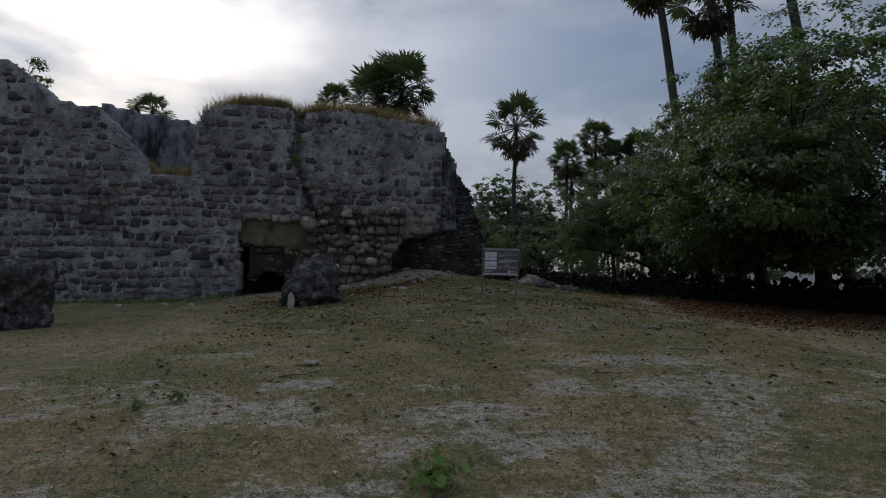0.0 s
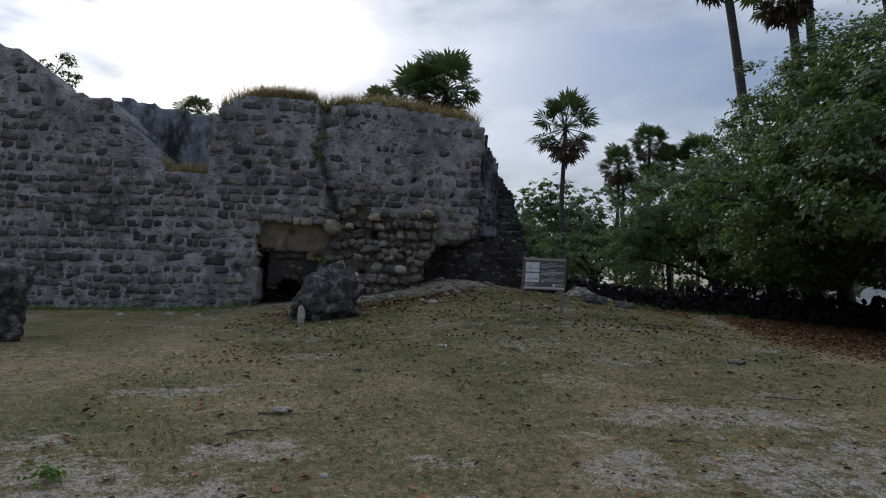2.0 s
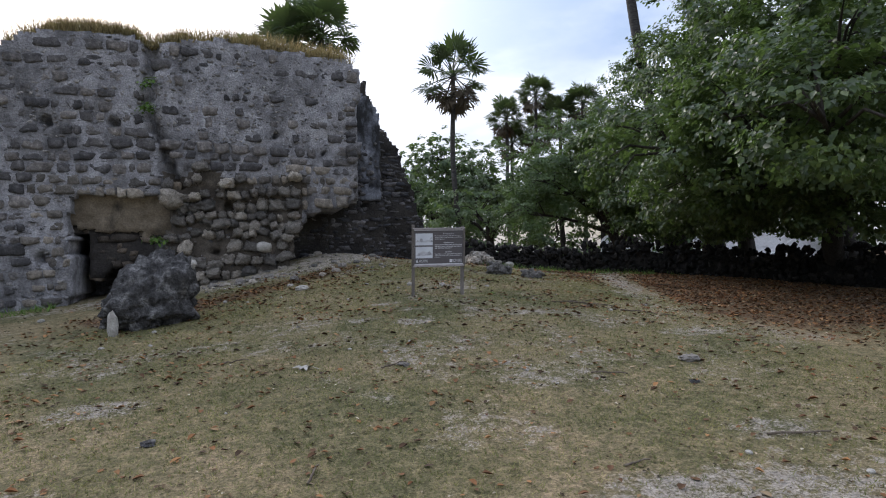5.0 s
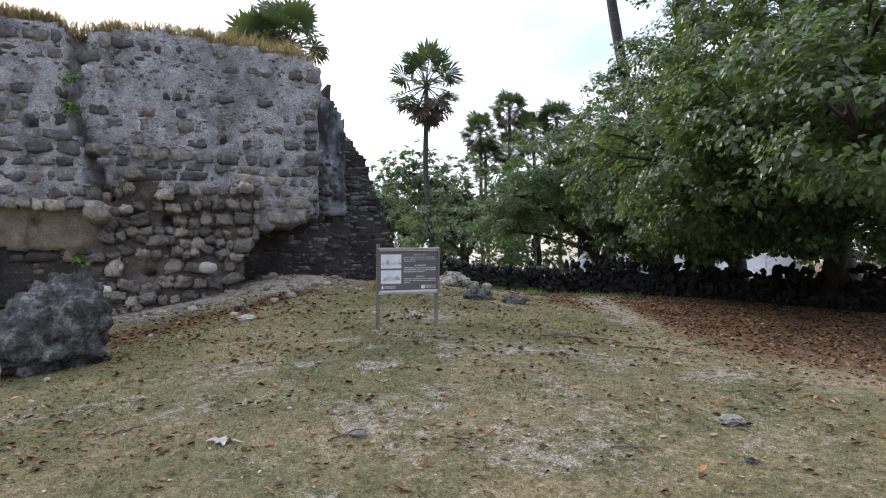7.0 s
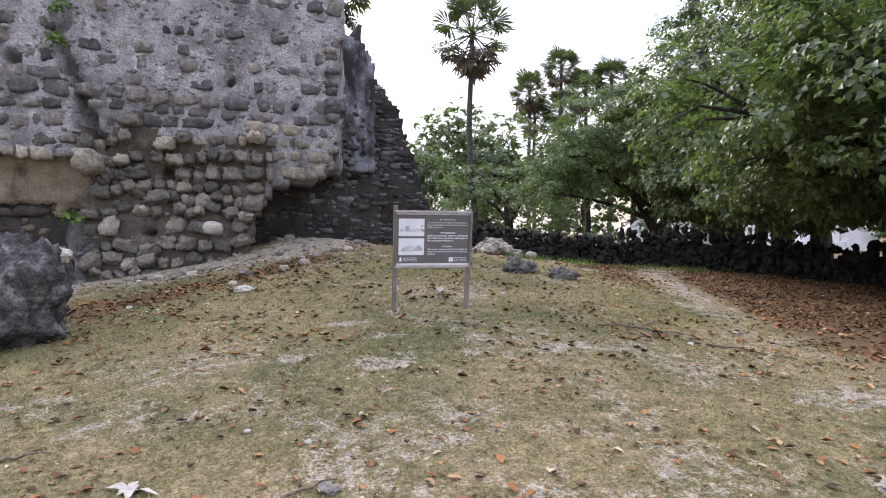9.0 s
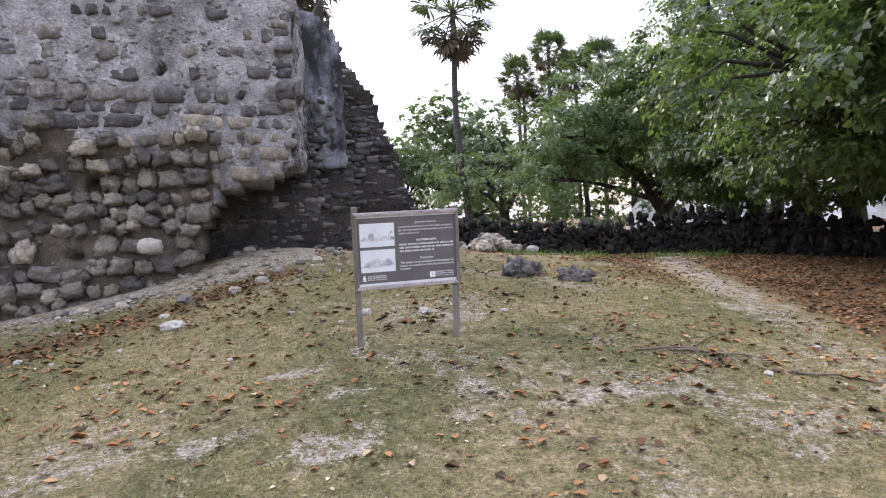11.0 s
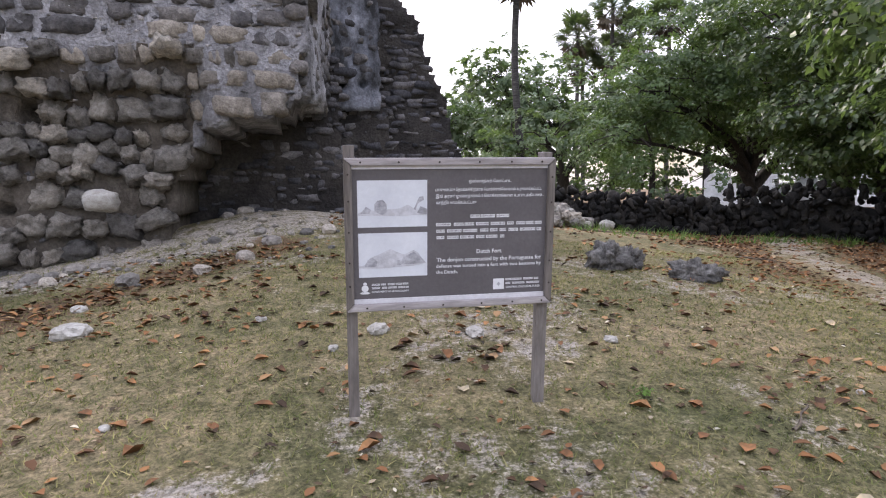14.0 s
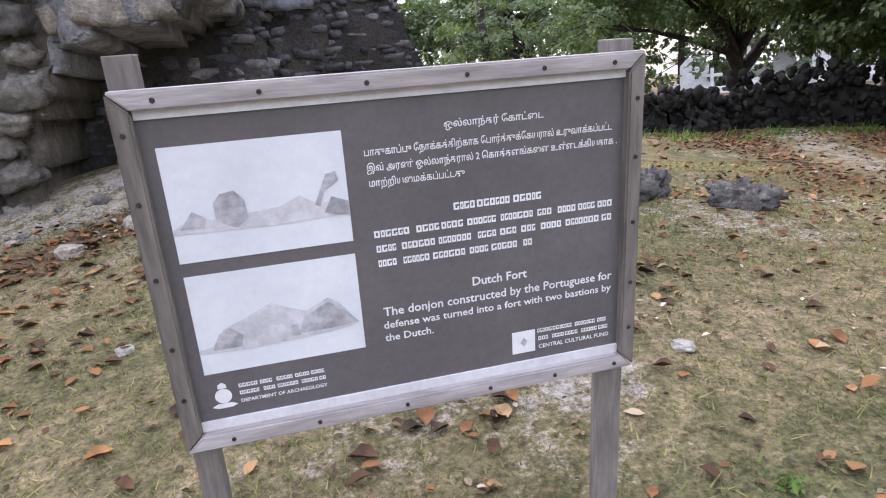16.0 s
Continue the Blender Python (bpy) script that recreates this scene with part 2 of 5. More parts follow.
M_PANEL = surface("brown_grey_sign_print", [(0.3, (0.104, 0.095, 0.099)), (0.6, (0.126, 0.116, 0.121)), (0.8, (0.16, 0.148, 0.154))], 3, 0.5, (0.9, 1.08), 70, 0.05, 0.001)
M_WHITE = surface("white_print", [(0.3, (0.66, 0.66, 0.68)), (0.7, (0.78, 0.78, 0.8))], 8, 0.5, (0.95, 1.04), 60, 0.0)
M_STRIP = surface("pale_aluminium_edging", [(0.3, (0.55, 0.54, 0.56)), (0.7, (0.68, 0.67, 0.7))], 8, 0.45, (0.9, 1.05), 60, 0.1, 0.001)
M_PHOTO = surface("faded_photo_sky", [(0.3, (0.58, 0.6, 0.65)), (0.7, (0.72, 0.74, 0.78))], 4, 0.45, (0.96, 1.03), 60, 0.0)
M_PHOTO_DARK = surface("faded_photo_ruin", [(0.35, (0.24, 0.24, 0.26)), (0.65, (0.5, 0.5, 0.54))], 22, 0.45, (0.85, 1.1), 90, 0.0)
M_PHOTO_MID = surface("faded_photo_wall", [(0.35, (0.42, 0.42, 0.45)), (0.65, (0.6, 0.6, 0.64))], 18, 0.45, (0.9, 1.08), 90, 0.0)
M_SCREW = surface("rusty_screw", [(0.3, (0.03, 0.026, 0.024)), (0.7, (0.08, 0.065, 0.055))], 60, 0.6, metal=0.5, bump=0.0)
M_BARK = surface("grey_brown_bark", [(0.3, (0.027, 0.023, 0.02)), (0.6, (0.056, 0.05, 0.044)), (0.8, (0.099, 0.089, 0.079))], 5, 0.95, (0.6, 1.3), 24, 0.9, 0.03, stretch=(1, 1, 0.3))
M_PALMBARK = surface("palm_trunk_bark", [(0.3, (0.038, 0.035, 0.034)), (0.6, (0.076, 0.072, 0.068)), (0.8, (0.113, 0.106, 0.1))], 6, 0.95, (0.6, 1.3), 12, 0.8, 0.03, stretch=(0.4, 0.4, 3))
M_TWIG = surface("dead_grey_twig", [(0.3, (0.171, 0.152, 0.134)), (0.7, (0.317, 0.287, 0.256))], 20, 0.9, bump=0.0)
M_STICK = surface("brown_stick", [(0.3, (0.085, 0.067, 0.051)), (0.7, (0.195, 0.159, 0.122))], 20, 0.9, bump=0.0)


def leaf_material(name, stops, rough=0.52, thru=0.32, thru_col=(0.165, 0.255, 0.06), island=True):
    m, nt, b = start_material(name, rough)
    b.inputs["Specular IOR Level"].default_value = 0.45 if rough < 0.6 else 0.2
    col = ramp_node(nt, random_value(nt, island), stops)
    big = noise_node(nt, 1.1, 4.0)
    col = mix_node(nt, 1.0, col, ramp_node(nt, big, [(0.32, (0.6, 0.66, 0.62)), (0.68, (1.4, 1.34, 1.15))]), "MULTIPLY")
    nt.links.new(col, b.inputs["Base Color"])
    if thru:
        tr = nt.nodes.new("ShaderNodeBsdfTranslucent")
        tr.inputs["Color"].default_value = (*thru_col, 1)
        mx = nt.nodes.new("ShaderNodeMixShader")
        mx.inputs["Fac"].default_value = thru
        nt.links.new(b.outputs["BSDF"], mx.inputs[1])
        nt.links.new(tr.outputs["BSDF"], mx.inputs[2])
        nt.links.new(mx.outputs["Shader"], nt.nodes["Material Output"].inputs["Surface"])
    return m


M_LEAF = leaf_material("broad_green_leaf", [(0.0, (0.026, 0.046, 0.022)), (0.45, (0.045, 0.076, 0.033)), (0.85, (0.076, 0.116, 0.048)), (1.0, (0.125, 0.162, 0.060))], 0.4)
M_LEAF2 = leaf_material("light_green_leaf", [(0.0, (0.041, 0.074, 0.032)), (0.5, (0.07, 0.119, 0.051)), (1.0, (0.121, 0.178, 0.081))])
# paler and greyer than the near leaves: distance haze painted into the colour
M_FARLEAF = leaf_material("hazed_grey_green_leaf", [(0.0, (0.074, 0.108, 0.074)), (0.5, (0.121, 0.165, 0.115)), (1.0, (0.182, 0.223, 0.162))], 0.6)
M_FROND = leaf_material("palmyra_frond", [(0.0, (0.036, 0.054, 0.034)), (1.0, (0.076, 0.098, 0.058))], 0.5, 0.2, island=False)
M_DEADFROND = leaf_material("dead_palmyra_frond", [(0.0, (0.05, 0.042, 0.035)), (1.0, (0.1, 0.085, 0.07))], 0.8, 0.1, (0.2, 0.15, 0.1), False)
M_DRYGRASS = leaf_material("dry_yellow_grass", [(0.0, (0.15, 0.128, 0.08)), (0.5, (0.28, 0.24, 0.15)), (0.85, (0.40, 0.35, 0.23)), (1.0, (0.14, 0.17, 0.06))], 0.8, 0.3, (0.4, 0.3, 0.12))
M_TURF = leaf_material("short_turf_blade", [(0.0, (0.095, 0.122, 0.038)), (0.4, (0.165, 0.178, 0.066)), (0.75, (0.262, 0.236, 0.108)), (1.0, (0.37, 0.315, 0.17))], 0.8, 0.2, (0.305, 0.329, 0.122))
M_WEED = leaf_material("small_green_weed", [(0.0, (0.068, 0.135, 0.034)), (1.0, (0.135, 0.23, 0.054))], 0.6, 0.3)
LITTER = [(0.0, (0.050, 0.033, 0.024)), (0.3, (0.115, 0.060, 0.035)), (0.6, (0.225, 0.104, 0.050)), (0.85, (0.320, 0.168, 0.080)), (0.96, (0.320, 0.215, 0.130)), (1.0, (0.400, 0.330, 0.245))]
M_LITTER = leaf_material("dry_orange_brown_leaf", LITTER, 0.8, 0.0)
M_CRUMB = leaf_material("bark_and_leaf_crumb", [(0.0, (0.040, 0.032, 0.024)), (0.5, (0.11, 0.078, 0.052)), (0.85, (0.23, 0.16, 0.10)), (1.0, (0.52, 0.48, 0.42))], 0.9, 0.0)
M_LITTER_PART = leaf_material("dry_fallen_leaf", LITTER, 0.8, 0.0, island=False)

# the ground: trodden dry turf, bare pale sand and leaf mould
M_GROUND, nt, b = start_material("dry_turf_and_sand", 0.95)


def attr(nt, name):
    a = nt.nodes.new("ShaderNodeAttribute")
    a.attribute_name = name
    return a.outputs["Fac"]


n_big, n_mid, n_fine = noise_node(nt, 0.55, 5.0), noise_node(nt, 5.5, 8.0, 0.78), noise_node(nt, 42, 6.0, 0.8)
n_tuft = noise_node(nt, 14, 6.0, 0.75)
turf = ramp_node(nt, n_big, [(0.3, (0.108, 0.108, 0.050)), (0.5, (0.184, 0.157, 0.084)), (0.7, (0.260, 0.206, 0.124))])
turf = mix_node(nt, 1.0, turf, ramp_node(nt, n_mid, [(0.3, (0.5, 0.56, 0.42)), (0.5, (1.0, 1.0, 1.0)), (0.68, (1.55, 1.45, 1.5))]), "MULTIPLY")
turf = mix_node(nt, 1.0, turf, ramp_node(nt, n_tuft, [(0.35, (0.55, 0.6, 0.5)), (0.5, (1.0, 1.0, 1.0)), (0.65, (1.4, 1.34, 1.35))]), "MULTIPLY")
sandc = ramp_node(nt, n_tuft, [(0.3, (0.19, 0.168, 0.136)), (0.55, (0.365, 0.328, 0.284)), (0.75, (0.50, 0.458, 0.405))])
# brown leaf mould, its tone lowered to paint in the shade under the trees
mould = ramp_node(nt, n_mid, [(0.25, (0.080, 0.054, 0.034)), (0.55, (0.145, 0.092, 0.052)), (0.8, (0.235, 0.156, 0.09))])


def edged(nt, a):
    """A mask with an edge broken up by grass and grit."""
    ad = nt.nodes.new("ShaderNodeMath")
    ad.operation = "ADD"
    nt.links.new(a, ad.inputs[0])
    mu = nt.nodes.new("ShaderNodeMath")
    mu.operation = "MULTIPLY_ADD"
    mu.inputs[1].default_value, mu.inputs[2].default_value = 2.6, -1.3
    nt.links.new(n_mid, mu.inputs[0])
    mu2 = nt.nodes.new("ShaderNodeMath")
    mu2.operation = "MULTIPLY_ADD"
    mu2.inputs[1].default_value = 1.4
    nt.links.new(n_fine, mu2.inputs[0])
    nt.links.new(mu.outputs[0], mu2.inputs[2])
    sb = nt.nodes.new("ShaderNodeMath")
    sb.operation = "SUBTRACT"
    sb.inputs[1].default_value = 0.7
    nt.links.new(mu2.outputs[0], sb.inputs[0])
    nt.links.new(sb.outputs[0], ad.inputs[1])
    return ramp_node(nt, ad.outputs[0], [(0.38, (0, 0, 0)), (0.68, (1, 1, 1))])


gcol = mix_node(nt, edged(nt, attr(nt, "sand")), turf, sandc)
gcol = mix_node(nt, edged(nt, attr(nt, "mould")), gcol, mould)
gcol = mix_node(nt, 1.0, gcol, ramp_node(nt, n_fine, [(0.36, (0.42, 0.42, 0.4)), (0.5, (1, 1, 1)), (0.66, (1.6, 1.56, 1.5))]), "MULTIPLY")
nt.links.new(gcol, b.inputs["Base Color"])
add_bump(nt, b, n_tuft, 0.9, 0.05)


# ---- mesh helpers ----
def mesh_from(name, verts, faces, material=None, smooth=False):
    """A mesh from arrays: verts (n, 3), faces (m, 3 or 4), all of one size."""
    v, f = np.asarray(verts, np.float32), np.asarray(faces, np.int32)
    me = bpy.data.meshes.new(name)
    k = f.shape[1]
    me.vertices.add(len(v))
    me.vertices.foreach_set("co", v.ravel())
    me.loops.add(f.size)
    me.loops.foreach_set("vertex_index", f.ravel())
    me.polygons.add(len(f))
    me.polygons.foreach_set("loop_start", np.arange(0, f.size, k, dtype=np.int32))
    if smooth:
        me.polygons.foreach_set("use_smooth", np.ones(len(f), bool))
    me.update(calc_edges=True)
    if material:
        me.materials.append(material)
    return me


def part(name, data, material=None, parent=None, label="", m=None):
    """One mesh object under a thing or under a part. data: a bmesh or a mesh."""
    if isinstance(data, bmesh.types.BMesh):
        me = bpy.data.meshes.new(name)
        data.to_mesh(me)
        data.free()
        if material:
            me.materials.append(material)
        data = me
    ob = new(name, data)
    if parent:
        ob.parent = parent
    if m is not None:
        ob.matrix_basis = m
    if label:
        ob["label"] = label
    return ob


def box_bm(x0, x1, y0, y1, z0, z1, bevel=0.0):
    bm = bmesh.new()
    bmesh.ops.create_cube(bm, size=1.0)
    for v in bm.verts:
        v.co = Vector((x0 + (v.co.x + 0.5) * (x1 - x0), y0 + (v.co.y + 0.5) * (y1 - y0), z0 + (v.co.z + 0.5) * (z1 - z0)))
    if bevel:
        bmesh.ops.bevel(bm, geom=list(bm.edges), offset=bevel, segments=2, affect="EDGES", profile=0.6)
    return bm


def hashed(ix, iy, seed=0):
    h = (np.asarray(ix, np.int64) * 374761393 + np.asarray(iy, np.int64) * 668265263 + seed * 982451653) & 0x7fffffff
    h = ((h ^ (h >> 13)) * 1274126177) & 0x7fffffff
    return ((h ^ (h >> 16)) & 0xffff) / 65535.0


def vnoise(x, y, seed=0):
    x, y = np.asarray(x, float), np.asarray(y, float)
    ix, iy = np.floor(x).astype(np.int64), np.floor(y).astype(np.int64)
    fx, fy = x - ix, y - iy
    fx, fy = fx * fx * (3 - 2 * fx), fy * fy * (3 - 2 * fy)
    a, b2 = hashed(ix, iy, seed), hashed(ix + 1, iy, seed)
    c, d = hashed(ix, iy + 1, seed), hashed(ix + 1, iy + 1, seed)
    return (a * (1 - fx) + b2 * fx) * (1 - fy) + (c * (1 - fx) + d * fx) * fy


def fbm(x, y, seed=0, octaves=4):
    s, amp, tot = 0.0, 1.0, 0.0
    for o in range(octaves):
        s = s + amp * vnoise(np.asarray(x) * 2 ** o, np.asarray(y) * 2 ** o, seed + o * 17)
        tot += amp
        amp *= 0.5
    return s / tot


def smooth_step(a, b2, v):
    t = np.clip((np.asarray(v, float) - a) / (b2 - a), 0, 1)
    return t * t * (3 - 2 * t)


# ---- the ground ----
def ground_z(x, y):
    x, y = np.asarray(x, float), np.asarray(y, float)
    base = 0.0475 * np.clip(y, -20, 28) + 0.008 * np.clip(x, -14, 14)
    mound = 0.91 * np.exp(-((x - 5) / 6) ** 2 - ((y - 23) / 10) ** 2)
    talus = 0.32 * np.exp(-((x - 3.6) / 1.9) ** 2 - ((y - 22.3) / 1.1) ** 2)
    return base + mound + talus + 0.05 * (fbm(x * 0.7, y * 0.7, 3) - 0.5) + 0.018 * (fbm(x * 3, y * 3, 9) - 0.5)


def gz(x, y):
    return float(ground_z(x, y))


def near_line(x, y, pts):
    """Distance to a broken line."""
    best = np.full(np.broadcast(x, y).shape, 1e9)
    for (ax, ay), (bx, by) in zip(pts[:-1], pts[1:]):
        dx, dy = bx - ax, by - ay
        t = np.clip(((x - ax) * dx + (y - ay) * dy) / (dx * dx + dy * dy), 0, 1)
        best = np.minimum(best, np.hypot(x - ax - t * dx, y - ay - t * dy))
    return best


FOOTPATH = [(14.5, 25.0), (12.3, 22.0), (11.3, 19.8), (9.2, 15.8), (8.0, 13.0), (5.8, 8.2), (4.4, 5.5), (2.4, 3.6), (-2, 2)]


# x, y, length along x, length along y of bare sandy patches
BARE = [(4.6, 8.3, 1.5, 0.7), (4.3, 6.6, 0.9, 0.8), (1.6, 5.9, 1.2, 0.6), (2.9, 6.6, 0.8, 0.5), (-1.2, 9.6, 0.9, 0.4), (0.0, 7.4, 0.7, 0.4), (8.0, 12.9, 0.8, 0.35), (10.4, 18.3, 0.5, 0.9), (5.9, 9.3, 0.7, 0.3),
        (0.2, 11.9, 0.7, 0.35), (5.28, 15.0, 0.22, 0.26), (3.9, 15.9, 0.35, 0.18), (3.4, 14.8, 0.5, 0.22), (6.3, 14.6, 0.6, 0.25), (4.1, 14.4, 0.5, 0.3), (5.9, 17.0, 0.3, 0.2), (4.4, 15.3, 0.4, 0.15), (9.7, 16.8, 0.5, 0.9)]


def sand_mask(x, y):
    n = fbm(x * 0.55, y * 0.8, 21)
    n2 = fbm(x * 1.7, y * 1.7, 27)
    open_patch = smooth_step(0.44, 0.66, n * 0.5 + n2 * 0.5) * (0.42 + 0.2 * smooth_step(11, 5, y))
    track = smooth_step(0.7, 0.0, near_line(x, y, FOOTPATH) + (n2 - 0.5) * 1.5) * (0.26 + 0.44 * smooth_step(14.0, 16.5, y) + 0.3 * smooth_step(9.5, 7, y))
    near_start = 0.72 * smooth_step(0.42, 0.62, n2) * np.exp(-((x - 1.6) / 2.8) ** 2 - ((y - 4.2) / 2.2) ** 2)
    foot = smooth_step(1.7, 0.4, near_line(x, y, [(-1.2, 21.0), (1.5, 21.2), (3.4, 21.3), (4.8, 23.0)]) + (n2 - 0.5) * 1.2) * 0.62
    spots = np.maximum.reduce([np.exp(-((x - a) / c) ** 2 - ((y - b2) / d) ** 2) for a, b2, c, d in BARE])
    bare = smooth_step(0.3, 0.75, spots * (0.55 + 0.9 * n2)) * 0.58
    return np.clip(np.maximum.reduce([open_patch, track, near_start, foot, bare]), 0, 1)


def mould_mask(x, y):
    n = fbm(x * 0.6, y * 0.6, 41)
    shade = smooth_step(8.3, 11.0, x + (n - 0.5) * 4.5 - 0.22 * (y - 16)) * smooth_step(10.5, 13.5, y + (n - 0.5) * 3)
    strip = smooth_step(0.95, 0.2, near_line(x, y, [(-0.6, 17.6), (1.4, 18.6), (3.0, 19.9), (4.0, 20.9)]) + (n - 0.5) * 1.6) * 0.8
    return np.clip(np.maximum(shade * 0.75, strip), 0, 1) * (1 - 0.9 * smooth_step(0.9, 0.25, near_line(x, y, FOOTPATH[:6])))


def spaced(lo, hi, step, far):
    core = list(np.arange(lo, hi + 1e-6, step))
    left, right, d = [], [], step
    while lo - sum(left) > -far:
        d *= 1.22
        left.append(d)
    d = step
    while hi + sum(right) < far:
        d *= 1.22
        right.append(d)
    return np.array(list(lo - np.cumsum(left)[::-1]) + core + list(hi + np.cumsum(right)))


gx, gy = spaced(-10, 20, 0.15, 1400), spaced(-3, 31, 0.15, 1400)
GX, GY = np.meshgrid(gx, gy)
GZ = ground_z(GX, GY)
gv = np.stack([GX.ravel(), GY.ravel(), GZ.ravel()], 1)
idx = np.arange(len(gx) * len(gy)).reshape(len(gy), len(gx))
gf = np.stack([idx[:-1, :-1].ravel(), idx[:-1, 1:].ravel(), idx[1:, 1:].ravel(), idx[1:, :-1].ravel()], 1)
gme = mesh_from("ground", gv, gf, M_GROUND, True)
for nm, fn in (("sand", sand_mask), ("mould", mould_mask)):
    gme.attributes.new(nm, "FLOAT", "POINT").data.foreach_set("value", fn(gv[:, 0], gv[:, 1]).astype(np.float32))
ground = tagged(new("ground", gme), "trodden dry olive turf with bare pale sand and leaf mould", "ground", kind="structure")


# ---- rubble masonry ----
def block_template(seed, cuts=3, crag=1.0):
    """A weathered, roughly squared building stone of unit size, pitted and blunt."""
    rnd = random.Random(seed)
    bm = bmesh.new()
    bmesh.ops.create_cube(bm, size=1.0)
    bmesh.ops.subdivide_edges(bm, edges=list(bm.edges), cuts=cuts, use_grid_fill=True)
    p = rnd.uniform(3.0, 6.5)
    off = Vector((rnd.uniform(-9, 9), rnd.uniform(-9, 9), rnd.uniform(-9, 9)))
    skew, taper = rnd.uniform(-0.22, 0.22), rnd.uniform(-0.25, 0.25)
    for v in bm.verts:
        c = v.co * 2
        c = c / (abs(c.x) ** p + abs(c.y) ** p + abs(c.z) ** p) ** (1 / p)
        c *= 0.5 * (1 + 0.24 * noise.noise(c * 1.4 + off) + crag * (0.15 * noise.noise(c * 3.3 + off) + 0.09 * noise.noise(c * 7 + off)))
        c.x += skew * c.z
        c.z *= 1 + taper * c.x
        v.co = c
    bm.verts.index_update()
    vs = np.array([v.co[:] for v in bm.verts])
    fs = np.array([[v.index for v in f.verts] for f in bm.faces])
    bm.free()
    return vs, fs


BLOCKS = [block_template(s + 100) for s in range(16)]
CRAGGY = [block_template(s + 160, 4, 2.7) for s in range(16)]
CHIPS = [block_template(s + 130, 1, 1.8) for s in range(12)]


def rough_template(seed):
    """A broken, knobbly stone of unit size."""
    rnd = random.Random(seed)
    bm = bmesh.new()
    bmesh.ops.create_icosphere(bm, subdivisions=2 if seed < 60 else 3, radius=0.5)
    off = Vector((rnd.uniform(-9, 9), rnd.uniform(-9, 9), rnd.uniform(-9, 9)))
    cuts = [(Vector((rnd.gauss(0, 1), rnd.gauss(0, 0.7), rnd.gauss(0, 1))).normalized(), rnd.uniform(0.2, 0.34)) for _ in range(9)]
    for v in bm.verts:
        c = v.co.copy()
        for nrm, d in cuts:
            over = c.dot(nrm) - d
            if over > 0:
                c -= nrm * over
        c *= 1.42 * (1 + 0.10 * noise.noise(c * 4 + off) + 0.16 * noise.noise(c * 10 + off))
        v.co = c
    bm.verts.index_update()
    vs = np.array([v.co[:] for v in bm.verts])
    fs = np.array([[v.index for v in f.verts] for f in bm.faces])
    bm.free()
    return vs, fs


ROUGH = [rough_template(s + 40) for s in range(12)]


def place_stones(specs, kinds):
    """Joined stones: specs of (template, matrix 3x3, place)."""
    vs, fs, n = [], [], 0
    for k, m3, at in specs:
        v, f = kinds[k]
        vs.append(v @ m3.T + at)
        fs.append(f + n)
        n += len(v)
    return np.concatenate(vs), np.concatenate(fs)


def rot3(a, b2, c):
    return np.array(Euler((a, b2, c)).to_matrix())


def wall_frame(p0, p1):
    """Axes of a wall whose face is seen with p0 to the left: along, out of the face, up."""
    d = np.array([p1[0] - p0[0], p1[1] - p0[1], 0.0])
    ln = np.linalg.norm(d)
    d /= ln
    return d, np.array([d[1], -d[0], 0.0]), ln


def course_stones(p0, p1, z0, z1, inside, rnd, proud=lambda u, z: 0.05, size=(0.13, 0.26), drop=lambda u, z: 0.15, aspect=(0.9, 2.2), depth=0.3, batter=0.0):
    """Stones in rough courses on a wall's face."""
    d, out, ln = wall_frame(p0, p1)
    base = np.array([p0[0], p0[1], 0.0])
    specs, z = [], z0
    frame3 = np.stack([d, -out, np.array([0, 0, 1.0])], 1)
    while z < z1:
        h = rnd.uniform(*size)
        u = -rnd.uniform(0, 0.3)
        while u < ln:
            hh = h * rnd.uniform(0.7, 1.15)
            w = hh * rnd.uniform(*aspect)
            uc, zc = u + w / 2, z + h / 2 + rnd.uniform(-0.04, 0.04) + 0.05 * math.sin(uc_wave(u))
            if inside(uc, zc) and rnd.random() > drop(uc, zc):
                pr = proud(uc, zc) * rnd.uniform(0.3, 1.6)
                at = base + d * uc + out * (pr - depth / 2 + batter * (z1 - zc)) + np.array([0, 0, zc])
                m3 = frame3 @ rot3(rnd.uniform(-.12, .12), rnd.uniform(-.1, .1), rnd.uniform(-.12, .12)) @ np.diag([w * 1.02, depth, hh * 1.04])
                specs.append((rnd.randrange(len(CHIPS)), m3, at))
            u += w * rnd.uniform(0.96, 1.1)
        z += h * 0.97
    return specs


def uc_wave(u):
    return u * 1.7 + 0.6 * math.sin(u * 0.6)


